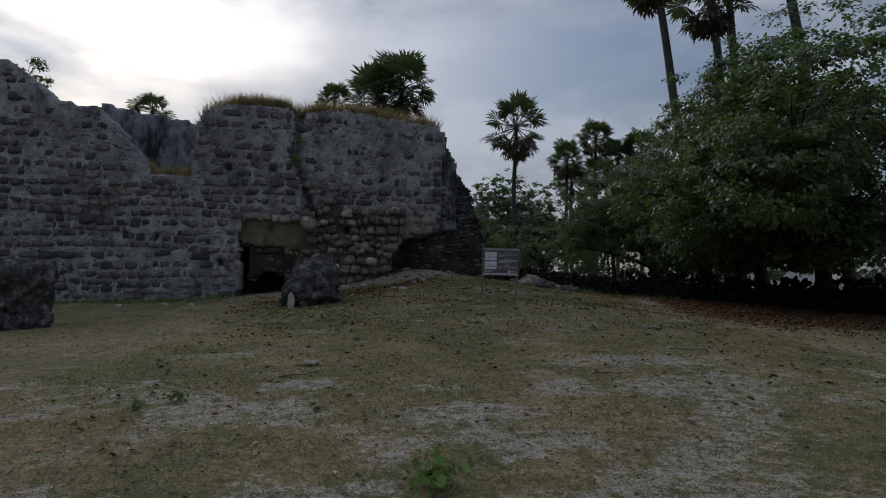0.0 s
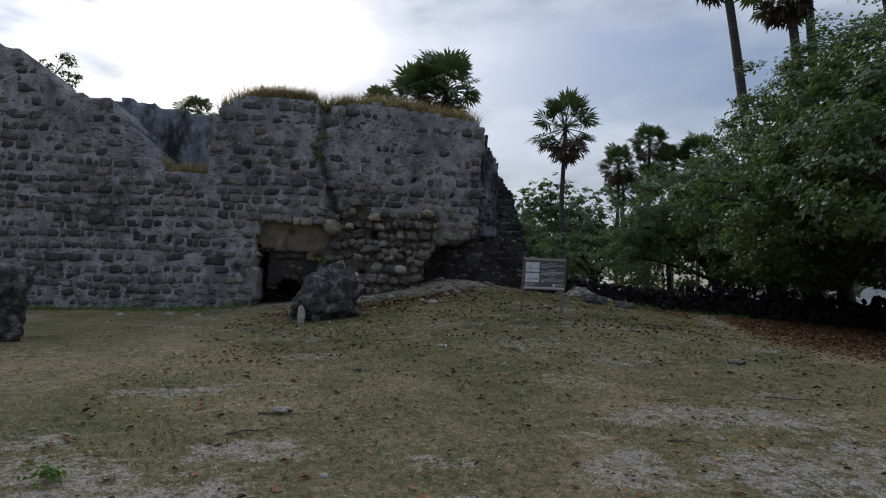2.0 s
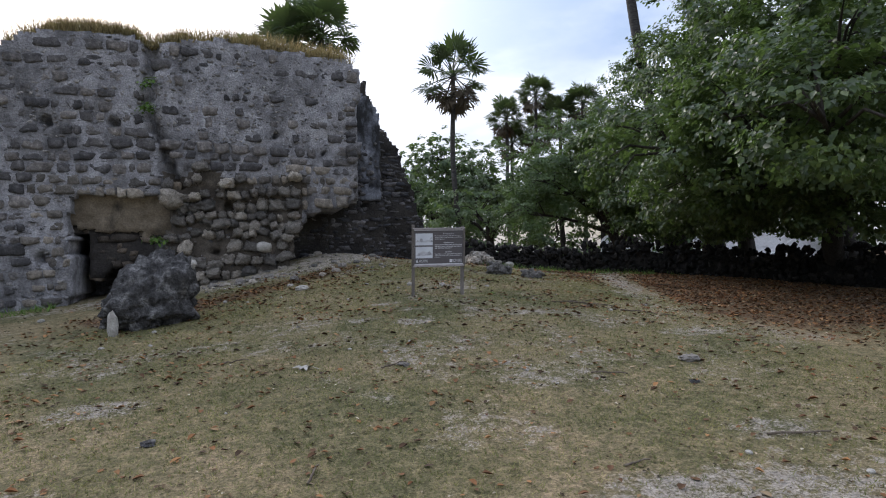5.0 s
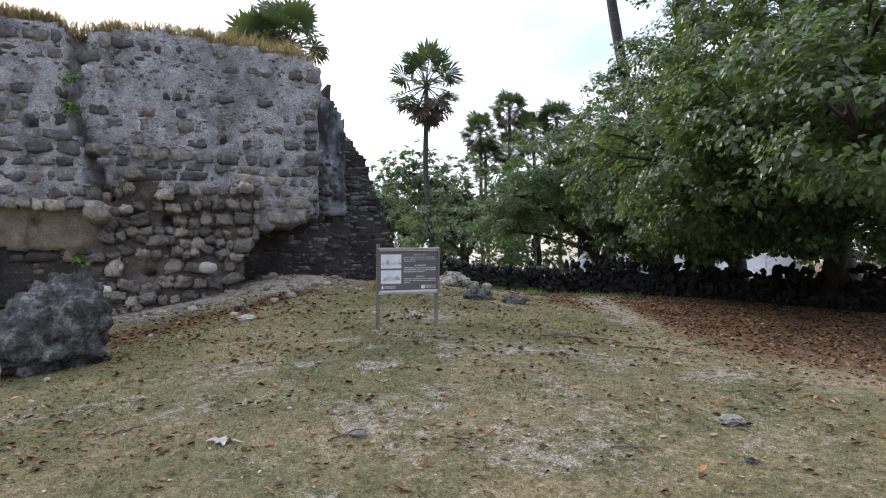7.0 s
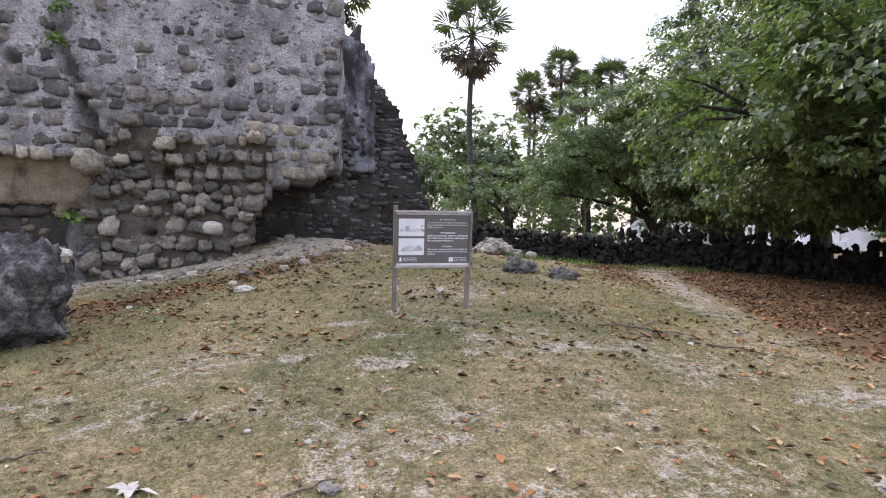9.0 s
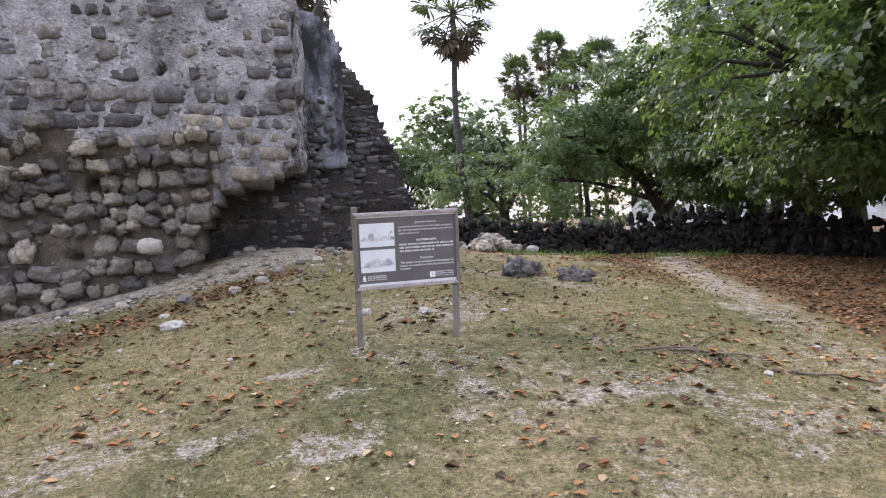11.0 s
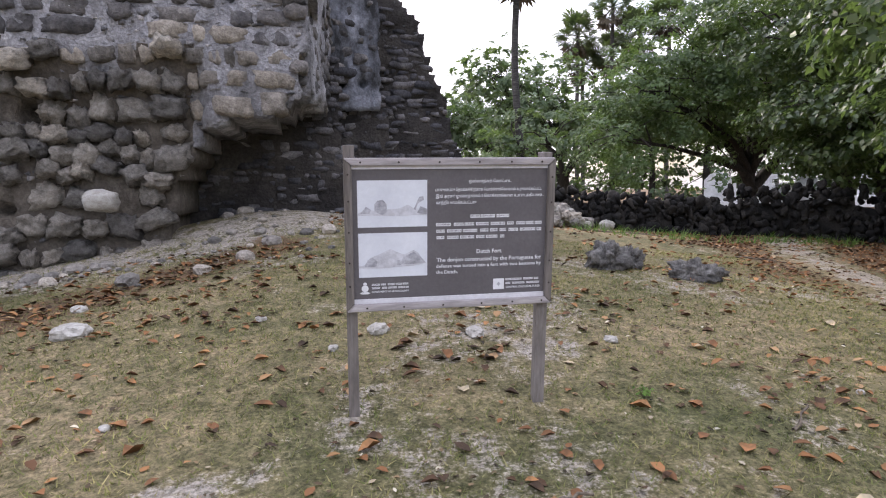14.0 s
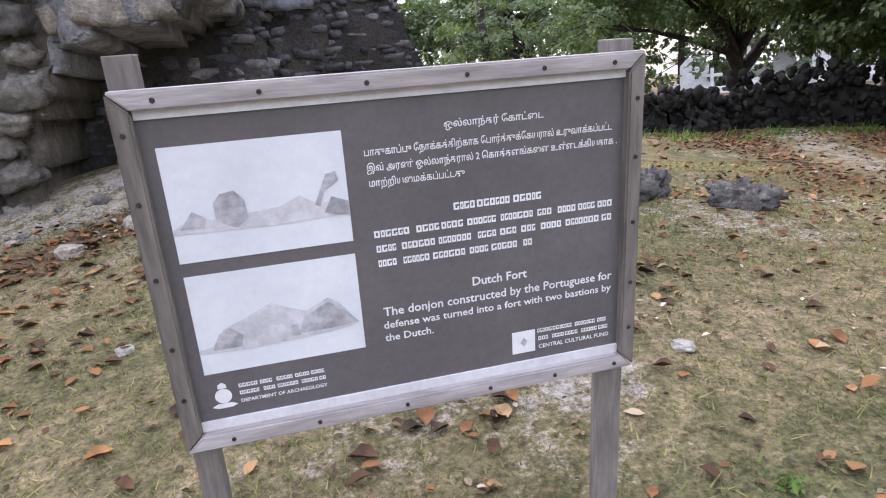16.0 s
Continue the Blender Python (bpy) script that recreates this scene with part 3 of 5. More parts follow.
def slab(p0, p1, z0, z1, thick, inside, relief, cell=0.11, ragged=0.03, batter=0.0):
    """A thick wall cut to an irregular outline: cells of its face that lie inside, carried through to the back."""
    d, out, ln = wall_frame(p0, p1)
    nu, nz = int(ln / cell) + 1, int((z1 - z0) / cell) + 1
    us, zs = np.linspace(0, ln, nu + 1), np.linspace(z0, z1, nz + 1)
    uc, zc = (us[:-1] + us[1:]) / 2, (zs[:-1] + zs[1:]) / 2
    keep = np.array([[bool(inside(u, z)) for u in uc] for z in zc])
    U, Z = np.meshgrid(us, zs)
    rngu, rngz = hashed(np.arange(U.size), 7, 5).reshape(U.shape) - 0.5, hashed(np.arange(U.size), 11, 6).reshape(U.shape) - 0.5
    Uj, Zj = U + rngu * ragged * 2, Z + rngz * ragged * 2
    R = np.array([[relief(u, z) for u in us] for z in zs]) + (fbm(U * 4, Z * 5, 31) - 0.5) * 0.09 + batter * (z1 - Z)
    o = np.array([p0[0], p0[1], 0.0])
    front = o + Uj[..., None] * d + R[..., None] * out + Zj[..., None] * np.array([0, 0, 1.0])
    back = o + Uj[..., None] * d - thick * out + Zj[..., None] * np.array([0, 0, 1.0])
    nvert = U.size
    vid = np.arange(nvert).reshape(U.shape)
    faces = []
    for j in range(len(zc)):
        for i in range(len(uc)):
            if not keep[j, i]:
                continue
            a, b2, c, e = vid[j, i], vid[j, i + 1], vid[j + 1, i + 1], vid[j + 1, i]
            faces.append((a, b2, c, e))
            faces.append((b2 + nvert, a + nvert, e + nvert, c + nvert))
            for dj, di, p, q in ((-1, 0, a, b2), (0, 1, b2, c), (1, 0, c, e), (0, -1, e, a)):
                jj, ii = j + dj, i + di
                if not (0 <= jj < len(zc) and 0 <= ii < len(uc)) or not keep[jj, ii]:
                    faces.append((q, p, p + nvert, q + nvert))
    verts = np.concatenate([front.reshape(-1, 3), back.reshape(-1, 3)])
    faces = np.array(faces)
    used, inv = np.unique(faces, return_inverse=True)
    return verts[used], inv.reshape(faces.shape)


# ---- the fort ----
rnd = random.Random(11)
FX0 = -14.0
TOP_X = [-14, -9.6, -9.2, -8.1, -6.8, -6.1, -5.4, -5.0, -3.9, -3.8, -3.6, -3.2, -2.2, -0.9, -0.55, 0.3, 1.2, 3.0, 4.2, 4.5]
TOP_Z = [8.8, 8.5, 8.3, 7.3, 7.1, 6.4, 5.6, 5.05, 5.1, 6.8, 7.2, 7.48, 7.62, 7.55, 7.4, 7.55, 7.65, 7.45, 7.3, 7.1]
EDGE_Z = [0.5, 2.0, 2.5, 3.0, 3.36, 3.42, 3.55, 3.75, 4.4, 6.0, 6.9, 7.4]
EDGE_X = [2.7, 2.72, 2.82, 2.98, 3.1, 3.6, 4.1, 4.3, 4.42, 4.5, 4.55, 4.3]
BREACH_Z, BREACH_L, BREACH_R = [0.5, 2.3, 3.0, 3.5, 3.8], [-2.35, -2.3, -2.4, -2.3, -2.1], [-0.35, -0.5, -0.12, -0.2, -0.4]
CRACK = [(-0.5, 7.4), (-0.55, 6.6), (-0.62, 5.9), (-0.33, 5.1), (-0.2, 4.6), (0.07, 3.95)]
PUTLOGS = [(1.19, 3.48), (-2.75, 5.45), (-1.35, 5.5), (3.55, 4.85), (-4.9, 3.1), (-7.3, 2.0), (2.35, 5.3), (0.9, 2.35), (-2.9, 2.3)]


def front_top(x):
    return np.interp(x, TOP_X, TOP_Z) + 0.16 * (fbm(x * 2.2, 0.5, 61) - 0.5)


def in_breach(x, z, grow=0.0):
    return z < 3.8 + grow and np.interp(z, BREACH_Z, BREACH_L) - grow + 0.2 * (vnoise(z * 4, 2.0, 5) - 0.5) < x < np.interp(z, BREACH_Z, BREACH_R) + grow + 0.2 * (vnoise(z * 4, 7.0, 5) - 0.5)


def front_inside(u, z):
    x = FX0 + u
    return z < front_top(x) and x < np.interp(z, EDGE_Z, EDGE_X) + 0.16 * (vnoise(z * 3.2, 3.0, 8) - 0.5) and not in_breach(x, z)


def crack_gap(x, z):
    return float(near_line(np.array(x), np.array(z), CRACK)) + 0.05 * (vnoise(x * 6, z * 6, 4) - 0.5)


def is_putlog(x, z, r=0.09):
    return any(abs(x - a) < r and abs(z - c) < r for a, c in PUTLOGS)


def front_relief(u, z):
    x = FX0 + u
    r = 0.16 * (fbm(x * 0.5, z * 0.6, 71, 3) - 0.5)
    if z > 3.9 and crack_gap(x, z) < 0.10 + 0.03 * max(z - 5.5, 0):
        r -= 0.35
    if is_putlog(x, z):
        r -= 0.4
    if -0.3 < x < 3.2 and z < 4.3:
        r -= 0.26 * min(1, (4.3 - z) * 1.2)
    return r


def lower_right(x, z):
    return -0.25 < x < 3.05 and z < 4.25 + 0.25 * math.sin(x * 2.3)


fort = tagged(new("ruined_fort"), "ruined grey coral-stone fort bastion with cracked rubble walls", "ruin", kind="structure")
v, f = slab((FX0, 21.3), (4.65, 21.3), 0.3, 9.0, 2.4, front_inside, front_relief)
front_mesh = mesh_from("front_wall", v, f, M_MORTAR)
# where the facing has fallen the stones sit in earth, darkened for shadowed gaps
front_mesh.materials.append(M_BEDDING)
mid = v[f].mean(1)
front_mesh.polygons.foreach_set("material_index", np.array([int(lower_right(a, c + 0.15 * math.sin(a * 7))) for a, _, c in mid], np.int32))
front_core = part("front_wall", front_mesh, None, fort, "grey lime mortar wall core with a broken top")


def facing_ok(x, z, w=0.1):
    u = x - FX0
    return (front_inside(u, z + 0.1) and front_inside(u + w, z) and front_inside(u - w, z) and gz(x, 21.2) - 0.2 < z
            and not (z > 3.9 and crack_gap(x, z) < 0.13 + 0.03 * max(z - 5.5, 0)) and not is_putlog(x, z, 0.06 + w * 0.8)
            and math.hypot(x - 2.02, z - 2.46) > 0.16 + w * 0.8)


def face_stone(x, z, w, h, proud, kinds, tilt=0.09):
    m3 = rot3(rnd.uniform(-tilt, tilt), rnd.uniform(-tilt, tilt), rnd.uniform(-tilt, tilt)) @ np.diag([w, 0.34, h])
    return rnd.randrange(kinds), m3, np.array([x, 21.3 + 0.17 - front_relief(x - FX0, z) - proud, z])


# the facing: courses of large stones, levelled with bands of small chinking
grey_stones, warm_stones, chinks, NEAR_STONES = [], [], [], []
z, row = 0.75, 0
while z < 8.3:
    h = rnd.uniform(0.17, 0.27)
    x = -10.6 + rnd.uniform(0, 0.3)
    while x < 4.6:
        w = h * rnd.choice((0.8, 1.1, 1.4, 1.7, 2.1) if not lower_right(x + 0.1, z) else (0.9, 1.1, 1.3, 1.6)) * rnd.uniform(0.85, 1.2)
        xc, zc = x + w / 2, z + h / 2 + 0.06 * math.sin(x * 0.9 + row) * (0.4 + 0.6 * (z < 5)) + 0.03 * (fbm(x, z, 44) - 0.5)
        low = lower_right(xc, zc)
        warm = (low or zc < 4.4 + 1.2 * (float(fbm(xc * 0.7, zc * 0.7, 91)) - 0.5)) and xc > -3.2
        worn = float(fbm(xc * 0.7, zc * 0.8, 77))
        gone = 0.07 if low else (0.06 if xc > -3 else 0.16) + 0.42 * float(smooth_step(0.5, 0.64, worn)) * float(smooth_step(4.0, 5.5, zc)) + 0.06 * (zc > 5.5)
        if low:
            zc += rnd.uniform(-0.07, 0.07)
        if facing_ok(xc, zc, w * 0.42) and rnd.random() > gone:
            proud = rnd.uniform(0.10, 0.24) if low else rnd.uniform(0.0, 0.05) + 0.02 * (zc < 5)
            hh = h * rnd.uniform(0.8, 1.08)
            st = face_stone(xc, zc, w * (rnd.uniform(0.92, 1.12) if low else 0.97), hh * (rnd.uniform(1.0, 1.3) if low else 1.08), proud, len(BLOCKS), 0.38 if low else 0.1)
            if xc > -0.4 and zc < 5.3 and low:
                NEAR_STONES.append(st)
            else:
                (warm_stones if warm else grey_stones).append(st)
        elif rnd.random() < (0.15 if low else 0.9):
            for _ in range(int(w * h * 130)):
                cx, cz = xc + rnd.uniform(-0.5, 0.5) * w, zc + rnd.uniform(-0.5, 0.5) * h
                cw = rnd.uniform(0.05, 0.12)
                if facing_ok(cx, cz, cw):
                    chinks.append(face_stone(cx, cz, cw, cw * rnd.uniform(0.5, 0.9), rnd.uniform(-0.01, 0.035), len(CHIPS), 0.2))
        x += w * rnd.uniform(1.0, 1.1)
    z += h * (0.98 if z < 2.6 else 1.02)
    band = rnd.choice((0.03, 0.05, 0.07, 0.1))
    x = -10.6
    while band and x < 4.6:
        cw = rnd.uniform(0.06, 0.17)
        cz = z + band / 2 + 0.06 * math.sin(x * 0.9 + row) * 0.7 + rnd.uniform(-0.02, 0.02)
        if facing_ok(x, cz, cw * 0.5) and rnd.random() > (0.7 if lower_right(x, cz) else 0.3):
            chinks.append(face_stone(x, cz, cw, min(cw * 0.7, band * 0.95), rnd.uniform(-0.01, 0.05), len(CHIPS), 0.18))
        x += cw * rnd.uniform(1.0, 1.6)
    z += band
    row += 1
for name, sp, kinds, mat, txt in (("grey_facing", grey_stones, BLOCKS, M_STONE, "weathered dark grey stones in rough courses"), ("sandy_facing", warm_stones, BLOCKS, M_WARMSTONE, "sandy grey-brown stones in rough courses"), ("chinking", chinks, CHIPS, M_CHINK, "small pale chinking stones between the courses")):
    v, f = place_stones(sp, kinds)
    tagged(part(name, mesh_from(name, v, f, mat, kinds is BLOCKS), None, fort, txt), kind="stuff")

# the broken edge of the bastion and the parts behind it
v, f = slab((4.42, 21.45), (4.78, 24.0), 3.6, 7.3, 0.9, lambda u, z: z < 7.1 - 0.1 * u + 0.2 * vnoise(u * 3, 1, 3) and z > 3.7 + 0.25 * vnoise(u * 4, 5, 2), lambda u, z: 0.2 * (fbm(u, z, 13) - 0.5))
part("side_wall", mesh_from("side_wall", v, f, M_MORTAR), None, fort)
specs = course_stones((4.42, 21.45), (4.78, 24.0), 3.8, 6.9, lambda u, z: True, rnd, lambda u, z: 0.03, (0.12, 0.22), lambda u, z: 0.3)
v, f = slab((4.62, 24.0), (5.6, 24.05), 3.9, 7.6, 1.7, lambda u, z: z < np.interp(u, [0, 0.55, 0.98], [7.35, 7.05, 6.5]) + 0.15 * vnoise(u * 5, 2, 3), lambda u, z: 0.06 * (fbm(u * 1.5, z * 1.5, 13) - 0.5) - (0.3 if (abs(u - 0.3) < 0.08 or abs(u - 0.72) < 0.08) and 4.3 < z < 4.5 else 0), 0.09)
part("buttress", mesh_from("buttress", v, f, M_PLASTER), None, fort, "grey plastered buttress with small square holes")
specs += course_stones((4.62, 24.0), (5.6, 24.05), 4.0, 5.6, lambda u, z: 0.1 < u < 0.9, rnd, lambda u, z: 0.02, (0.12, 0.2), lambda u, z: 0.5)
v, f = place_stones(specs, CHIPS)
tagged(part("side_rubble", mesh_from("side_rubble", v, f, M_STONE, True), None, fort), kind="stuff")


# rubble walls set back in the ruin, cavity shade painted into their core
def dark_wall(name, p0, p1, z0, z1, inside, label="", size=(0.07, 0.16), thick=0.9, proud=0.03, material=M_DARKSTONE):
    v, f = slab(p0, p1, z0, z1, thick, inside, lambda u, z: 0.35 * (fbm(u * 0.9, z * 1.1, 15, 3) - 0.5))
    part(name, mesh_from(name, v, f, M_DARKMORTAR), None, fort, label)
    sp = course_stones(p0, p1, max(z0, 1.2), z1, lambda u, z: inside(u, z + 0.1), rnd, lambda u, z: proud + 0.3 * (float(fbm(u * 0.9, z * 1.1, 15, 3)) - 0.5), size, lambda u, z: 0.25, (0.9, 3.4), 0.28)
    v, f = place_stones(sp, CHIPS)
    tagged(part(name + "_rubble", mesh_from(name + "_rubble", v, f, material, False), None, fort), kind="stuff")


dark_wall("inner_wall", (2.1, 22.9), (4.9, 23.6), 0.8, 4.6, lambda u, z: True, "exposed rubble behind the fallen facing, coloured dark for cavity shade")
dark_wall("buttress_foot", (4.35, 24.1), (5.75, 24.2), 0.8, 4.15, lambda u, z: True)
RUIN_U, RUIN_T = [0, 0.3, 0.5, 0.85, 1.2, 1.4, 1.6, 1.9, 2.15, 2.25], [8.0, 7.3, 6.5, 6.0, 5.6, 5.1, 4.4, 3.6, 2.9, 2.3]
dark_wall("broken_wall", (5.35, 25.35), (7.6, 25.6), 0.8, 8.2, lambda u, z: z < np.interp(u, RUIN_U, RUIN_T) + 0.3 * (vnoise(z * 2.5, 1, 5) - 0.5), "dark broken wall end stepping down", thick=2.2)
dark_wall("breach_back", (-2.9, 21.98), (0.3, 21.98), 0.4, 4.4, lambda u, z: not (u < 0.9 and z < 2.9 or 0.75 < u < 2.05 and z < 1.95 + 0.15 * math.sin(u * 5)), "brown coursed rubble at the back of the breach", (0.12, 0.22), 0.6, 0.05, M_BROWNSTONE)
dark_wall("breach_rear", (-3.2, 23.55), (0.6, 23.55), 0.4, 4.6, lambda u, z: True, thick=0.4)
v, f = slab((-2.75, 21.75), (0.1, 21.75), 2.75, 4.1, 0.7, lambda u, z: z > 3.05 + 0.45 * (fbm(u * 1.6, 1.0, 19) - 0.5) - (0.25 if u > 1.9 else 0), lambda u, z: 0.25 * (fbm(u * 1.4, z * 1.6, 29) - 0.5) + 0.35 * (z - 3.3), 0.08)
part("lintel_fill", mesh_from("lintel_fill", v, f, M_EARTH), None, fort, "beige earth fill exposed above the breach")

BACK_X, BACK_Z = [-14, -11.2, -10.7, -9.4, -8.2, -7.5, -6.1, -4.2, -2], [9.6, 9.4, 9.2, 8.0, 7.9, 8.15, 7.9, 7.6, 7.4]
v, f = slab((-14, 24.7), (-1.5, 24.7), 1.0, 10.0, 0.9, lambda u, z: z < np.interp(u - 14, BACK_X, BACK_Z) + 0.15 * (vnoise(u * 2.5, 1, 5) - 0.5), lambda u, z: 0.1 * (fbm(u, z, 39) - 0.5), 0.14)
part("rear_wall", mesh_from("rear_wall", v, f, M_PLASTER), None, fort, "grey plastered rear wall with a broken top")


# ---- low coral-stone boundary wall, blackened for shade ----
def low_wall(pts, height, seed):
    r2 = random.Random(seed)
    ob = tagged(new("boundary_wall"), "low dry-stone boundary wall of coral rubble, painted near black for deep shade", "wall", group="boundary wall lengths", kind="structure")
    sp, cv, cf, n = [], [], [], 0
    for p0, p1 in zip(pts[:-1], pts[1:]):
        d, out, ln = wall_frame(p0, p1)
        steps = max(2, int(ln / 0.4))
        for i in range(steps):
            u = ln * (i + 0.5) / steps
            x, y = p0[0] + d[0] * u, p0[1] + d[1] * u
            g, h = gz(x, y), height * (0.72 + 0.5 * float(fbm(x * 0.9, y * 0.9, 51)))
            for k in range(46):
                s = r2.uniform(0.1, 0.27)
                z = g + r2.uniform(-0.05, 1) * h
                fr = (z - g) / max(h, 0.1)
                side = r2.choice((-1, 1, 1)) * (0.36 - 0.2 * fr + r2.uniform(-0.05, 0.05)) * (1 if fr < 0.85 else r2.uniform(0, 1))
                at = np.array([x, y, z]) + out * side + d * r2.uniform(-0.35, 0.35)
                sp.append((r2.randrange(12), rot3(*(r2.uniform(-3, 3) for _ in range(3))) @ np.diag([s, s * r2.uniform(.6, 1), s * r2.uniform(.5, .9)]), at))
        us = np.linspace(0, ln, steps + 1)
        ring = []
        for u in us:
            x, y = p0[0] + d[0] * u, p0[1] + d[1] * u
            g, h = gz(x, y) - 0.1, height * (0.5 + 0.5 * float(fbm(x * 0.9, y * 0.9, 51)))
            for s, z in ((0.34, 0), (0.12, h), (-0.12, h), (-0.34, 0)):
                ring.append(np.array([x, y, g + z]) + out * s)
        cv += ring
        for i in range(steps):
            for k in range(4):
                a, b2 = n + i * 4 + k, n + i * 4 + (k + 1) % 4
                cf.append((a, b2, b2 + 4, a + 4))
        n += len(ring)
    part("wall_core", mesh_from("wall_core", np.array(cv), np.array(cf), M_SHADEDWALL), None, ob)
    v, f = place_stones(sp, ROUGH)
    tagged(part("rubble", mesh_from("rubble", v, f, M_SHADEDWALL, False), None, ob), kind="stuff")
    return ob


low_wall([(6.6, 27.6), (8.2, 27.0), (10.1, 26.4), (12.2, 25.9), (13.8, 26.05)], 0.8, 1)
low_wall([(13.9, 26.1), (15.2, 25.7), (16.3, 24.8), (17.0, 23.6), (17.9, 21.4), (18.3, 19.6), (19.0, 17.4), (20, 13), (21, 6), (22, -3)], 1.15, 2)


# ---- trees ----
def tube(points, radii, sides=9, bumps=0.0, seed=0):
    pts = [Vector(p) for p in points]
    vs, fs = [], []
    for i, p in enumerate(pts):
        t = (pts[min(i + 1, len(pts) - 1)] - pts[max(i - 1, 0)]).normalized()
        a = t.orthogonal().normalized() if abs(t.z) < 0.9 else Vector((1, 0, 0))
        a = (a - t * a.dot(t)).normalized()
        b2 = t.cross(a)
        for k in range(sides):
            an = 2 * math.pi * k / sides
            r = radii[i] * (1 + bumps * noise.noise(Vector((k * 1.3, i * 0.9, seed))))
            vs.append(p + (a * math.cos(an) + b2 * math.sin(an)) * r)
    for i in range(len(pts) - 1):
        for k in range(sides):
            a0, a1 = i * sides + k, i * sides + (k + 1) % sides
            fs.append((a0, a1, a1 + sides, a0 + sides))
    return np.array([tuple(q) for q in vs]), np.array(fs)


def join_arrays(list_vf):
    vs, fs, n = [], [], 0
    for v, f in list_vf:
        vs.append(v)
        fs.append(f + n)
        n += len(v)
    return np.concatenate(vs), np.concatenate(fs)


LEAF_V = np.array([(0, 0, 0), (-0.36, 0.4, 0.09), (0, 1.0, -0.10), (0.36, 0.4, 0.09), (0, 0.45, -0.03)])
LEAF_F = np.array([(0, 4, 1), (4, 2, 1), (0, 3, 4), (4, 3, 2)])
LIT_F = np.array([(0, 6, 1), (6, 2, 1), (6, 3, 2), (0, 5, 6), (6, 5, 4), (6, 4, 3)])


PLAIN_V = np.array([(0, 0, 0), (-0.36, 0.45, 0.08), (0, 1.0, -0.05), (0.36, 0.45, 0.08)])
PLAIN_F = np.array([(0, 2, 1), (0, 3, 2)])


def leaf_cloud(centres, normals, size, rng, droop=0.5, plain=False):
    """Leaves at the given places, facing about the given way, tips hanging."""
    n = len(centres)
    nrm = normals + rng.normal(0, 0.45, (n, 3)) + np.array([0, 0, 0.35])
    nrm /= np.linalg.norm(nrm, axis=1)[:, None]
    tip = rng.normal(0, 0.7, (n, 3)) + normals * 0.5 - np.array([0, 0, droop])
    tip -= nrm * np.sum(tip * nrm, 1)[:, None]
    tip /= np.linalg.norm(tip, axis=1)[:, None] + 1e-9
    side = np.cross(tip, nrm)
    s = size * rng.uniform(0.6, 1.25, n)
    L, LF = (PLAIN_V, PLAIN_F) if plain else (LEAF_V, LEAF_F)
    V = (centres[:, None, :] + s[:, None, None] * (L[None, :, 0:1] * side[:, None, :] + L[None, :, 1:2] * tip[:, None, :] + L[None, :, 2:3] * nrm[:, None, :]))
    F = LF[None] + (np.arange(n) * len(L))[:, None, None]
    return V.reshape(-1, 3), F.reshape(-1, 3)


def crown_points(clumps, count, rng, hollow=0.45):
    """Places and outward ways in a crown of lobes, denser towards its skin, broken by gaps."""
    vol = np.array([(c[3] * c[3]) for c in clumps])
    share = (count * vol / vol.sum()).astype(int)
    C, N = [], []
    for (x, y, z, r, rz), k in zip(clumps, share):
        lobes = int(20 + 9 * r)
        d = rng.normal(0, 1, (lobes, 3))
        d /= np.linalg.norm(d, axis=1)[:, None]
        rad = hollow + (1 - hollow) * rng.random(lobes) ** 0.4
        lc = d * (rad * rng.uniform(0.8, 1.2, lobes))[:, None] * np.array([r, r, rz])
        lr = r * rng.uniform(0.13, 0.28, lobes)
        per = max(6, k // 9)
        which = rng.integers(0, lobes, per)
        e = rng.normal(0, 1, (per, 3)) + d[which] * 0.9 + np.array([0, 0, 0.75])
        e /= np.linalg.norm(e, axis=1)[:, None]
        tw = lc[which] + e * (lr[which] * rng.uniform(0.7, 1.1, per))[:, None] * np.array([1.25, 1.25, 0.62])
        pick = rng.integers(0, per, k)
        C.append(np.array([x, y, z]) + tw[pick] + rng.normal(0, 1, (k, 3)) * np.array([0.11, 0.11, 0.07]))
        N.append(0.4 * d[which][pick] + 0.7 * e[pick] + np.array([0, 0, 0.35]))
    return np.concatenate(C), np.concatenate(N)


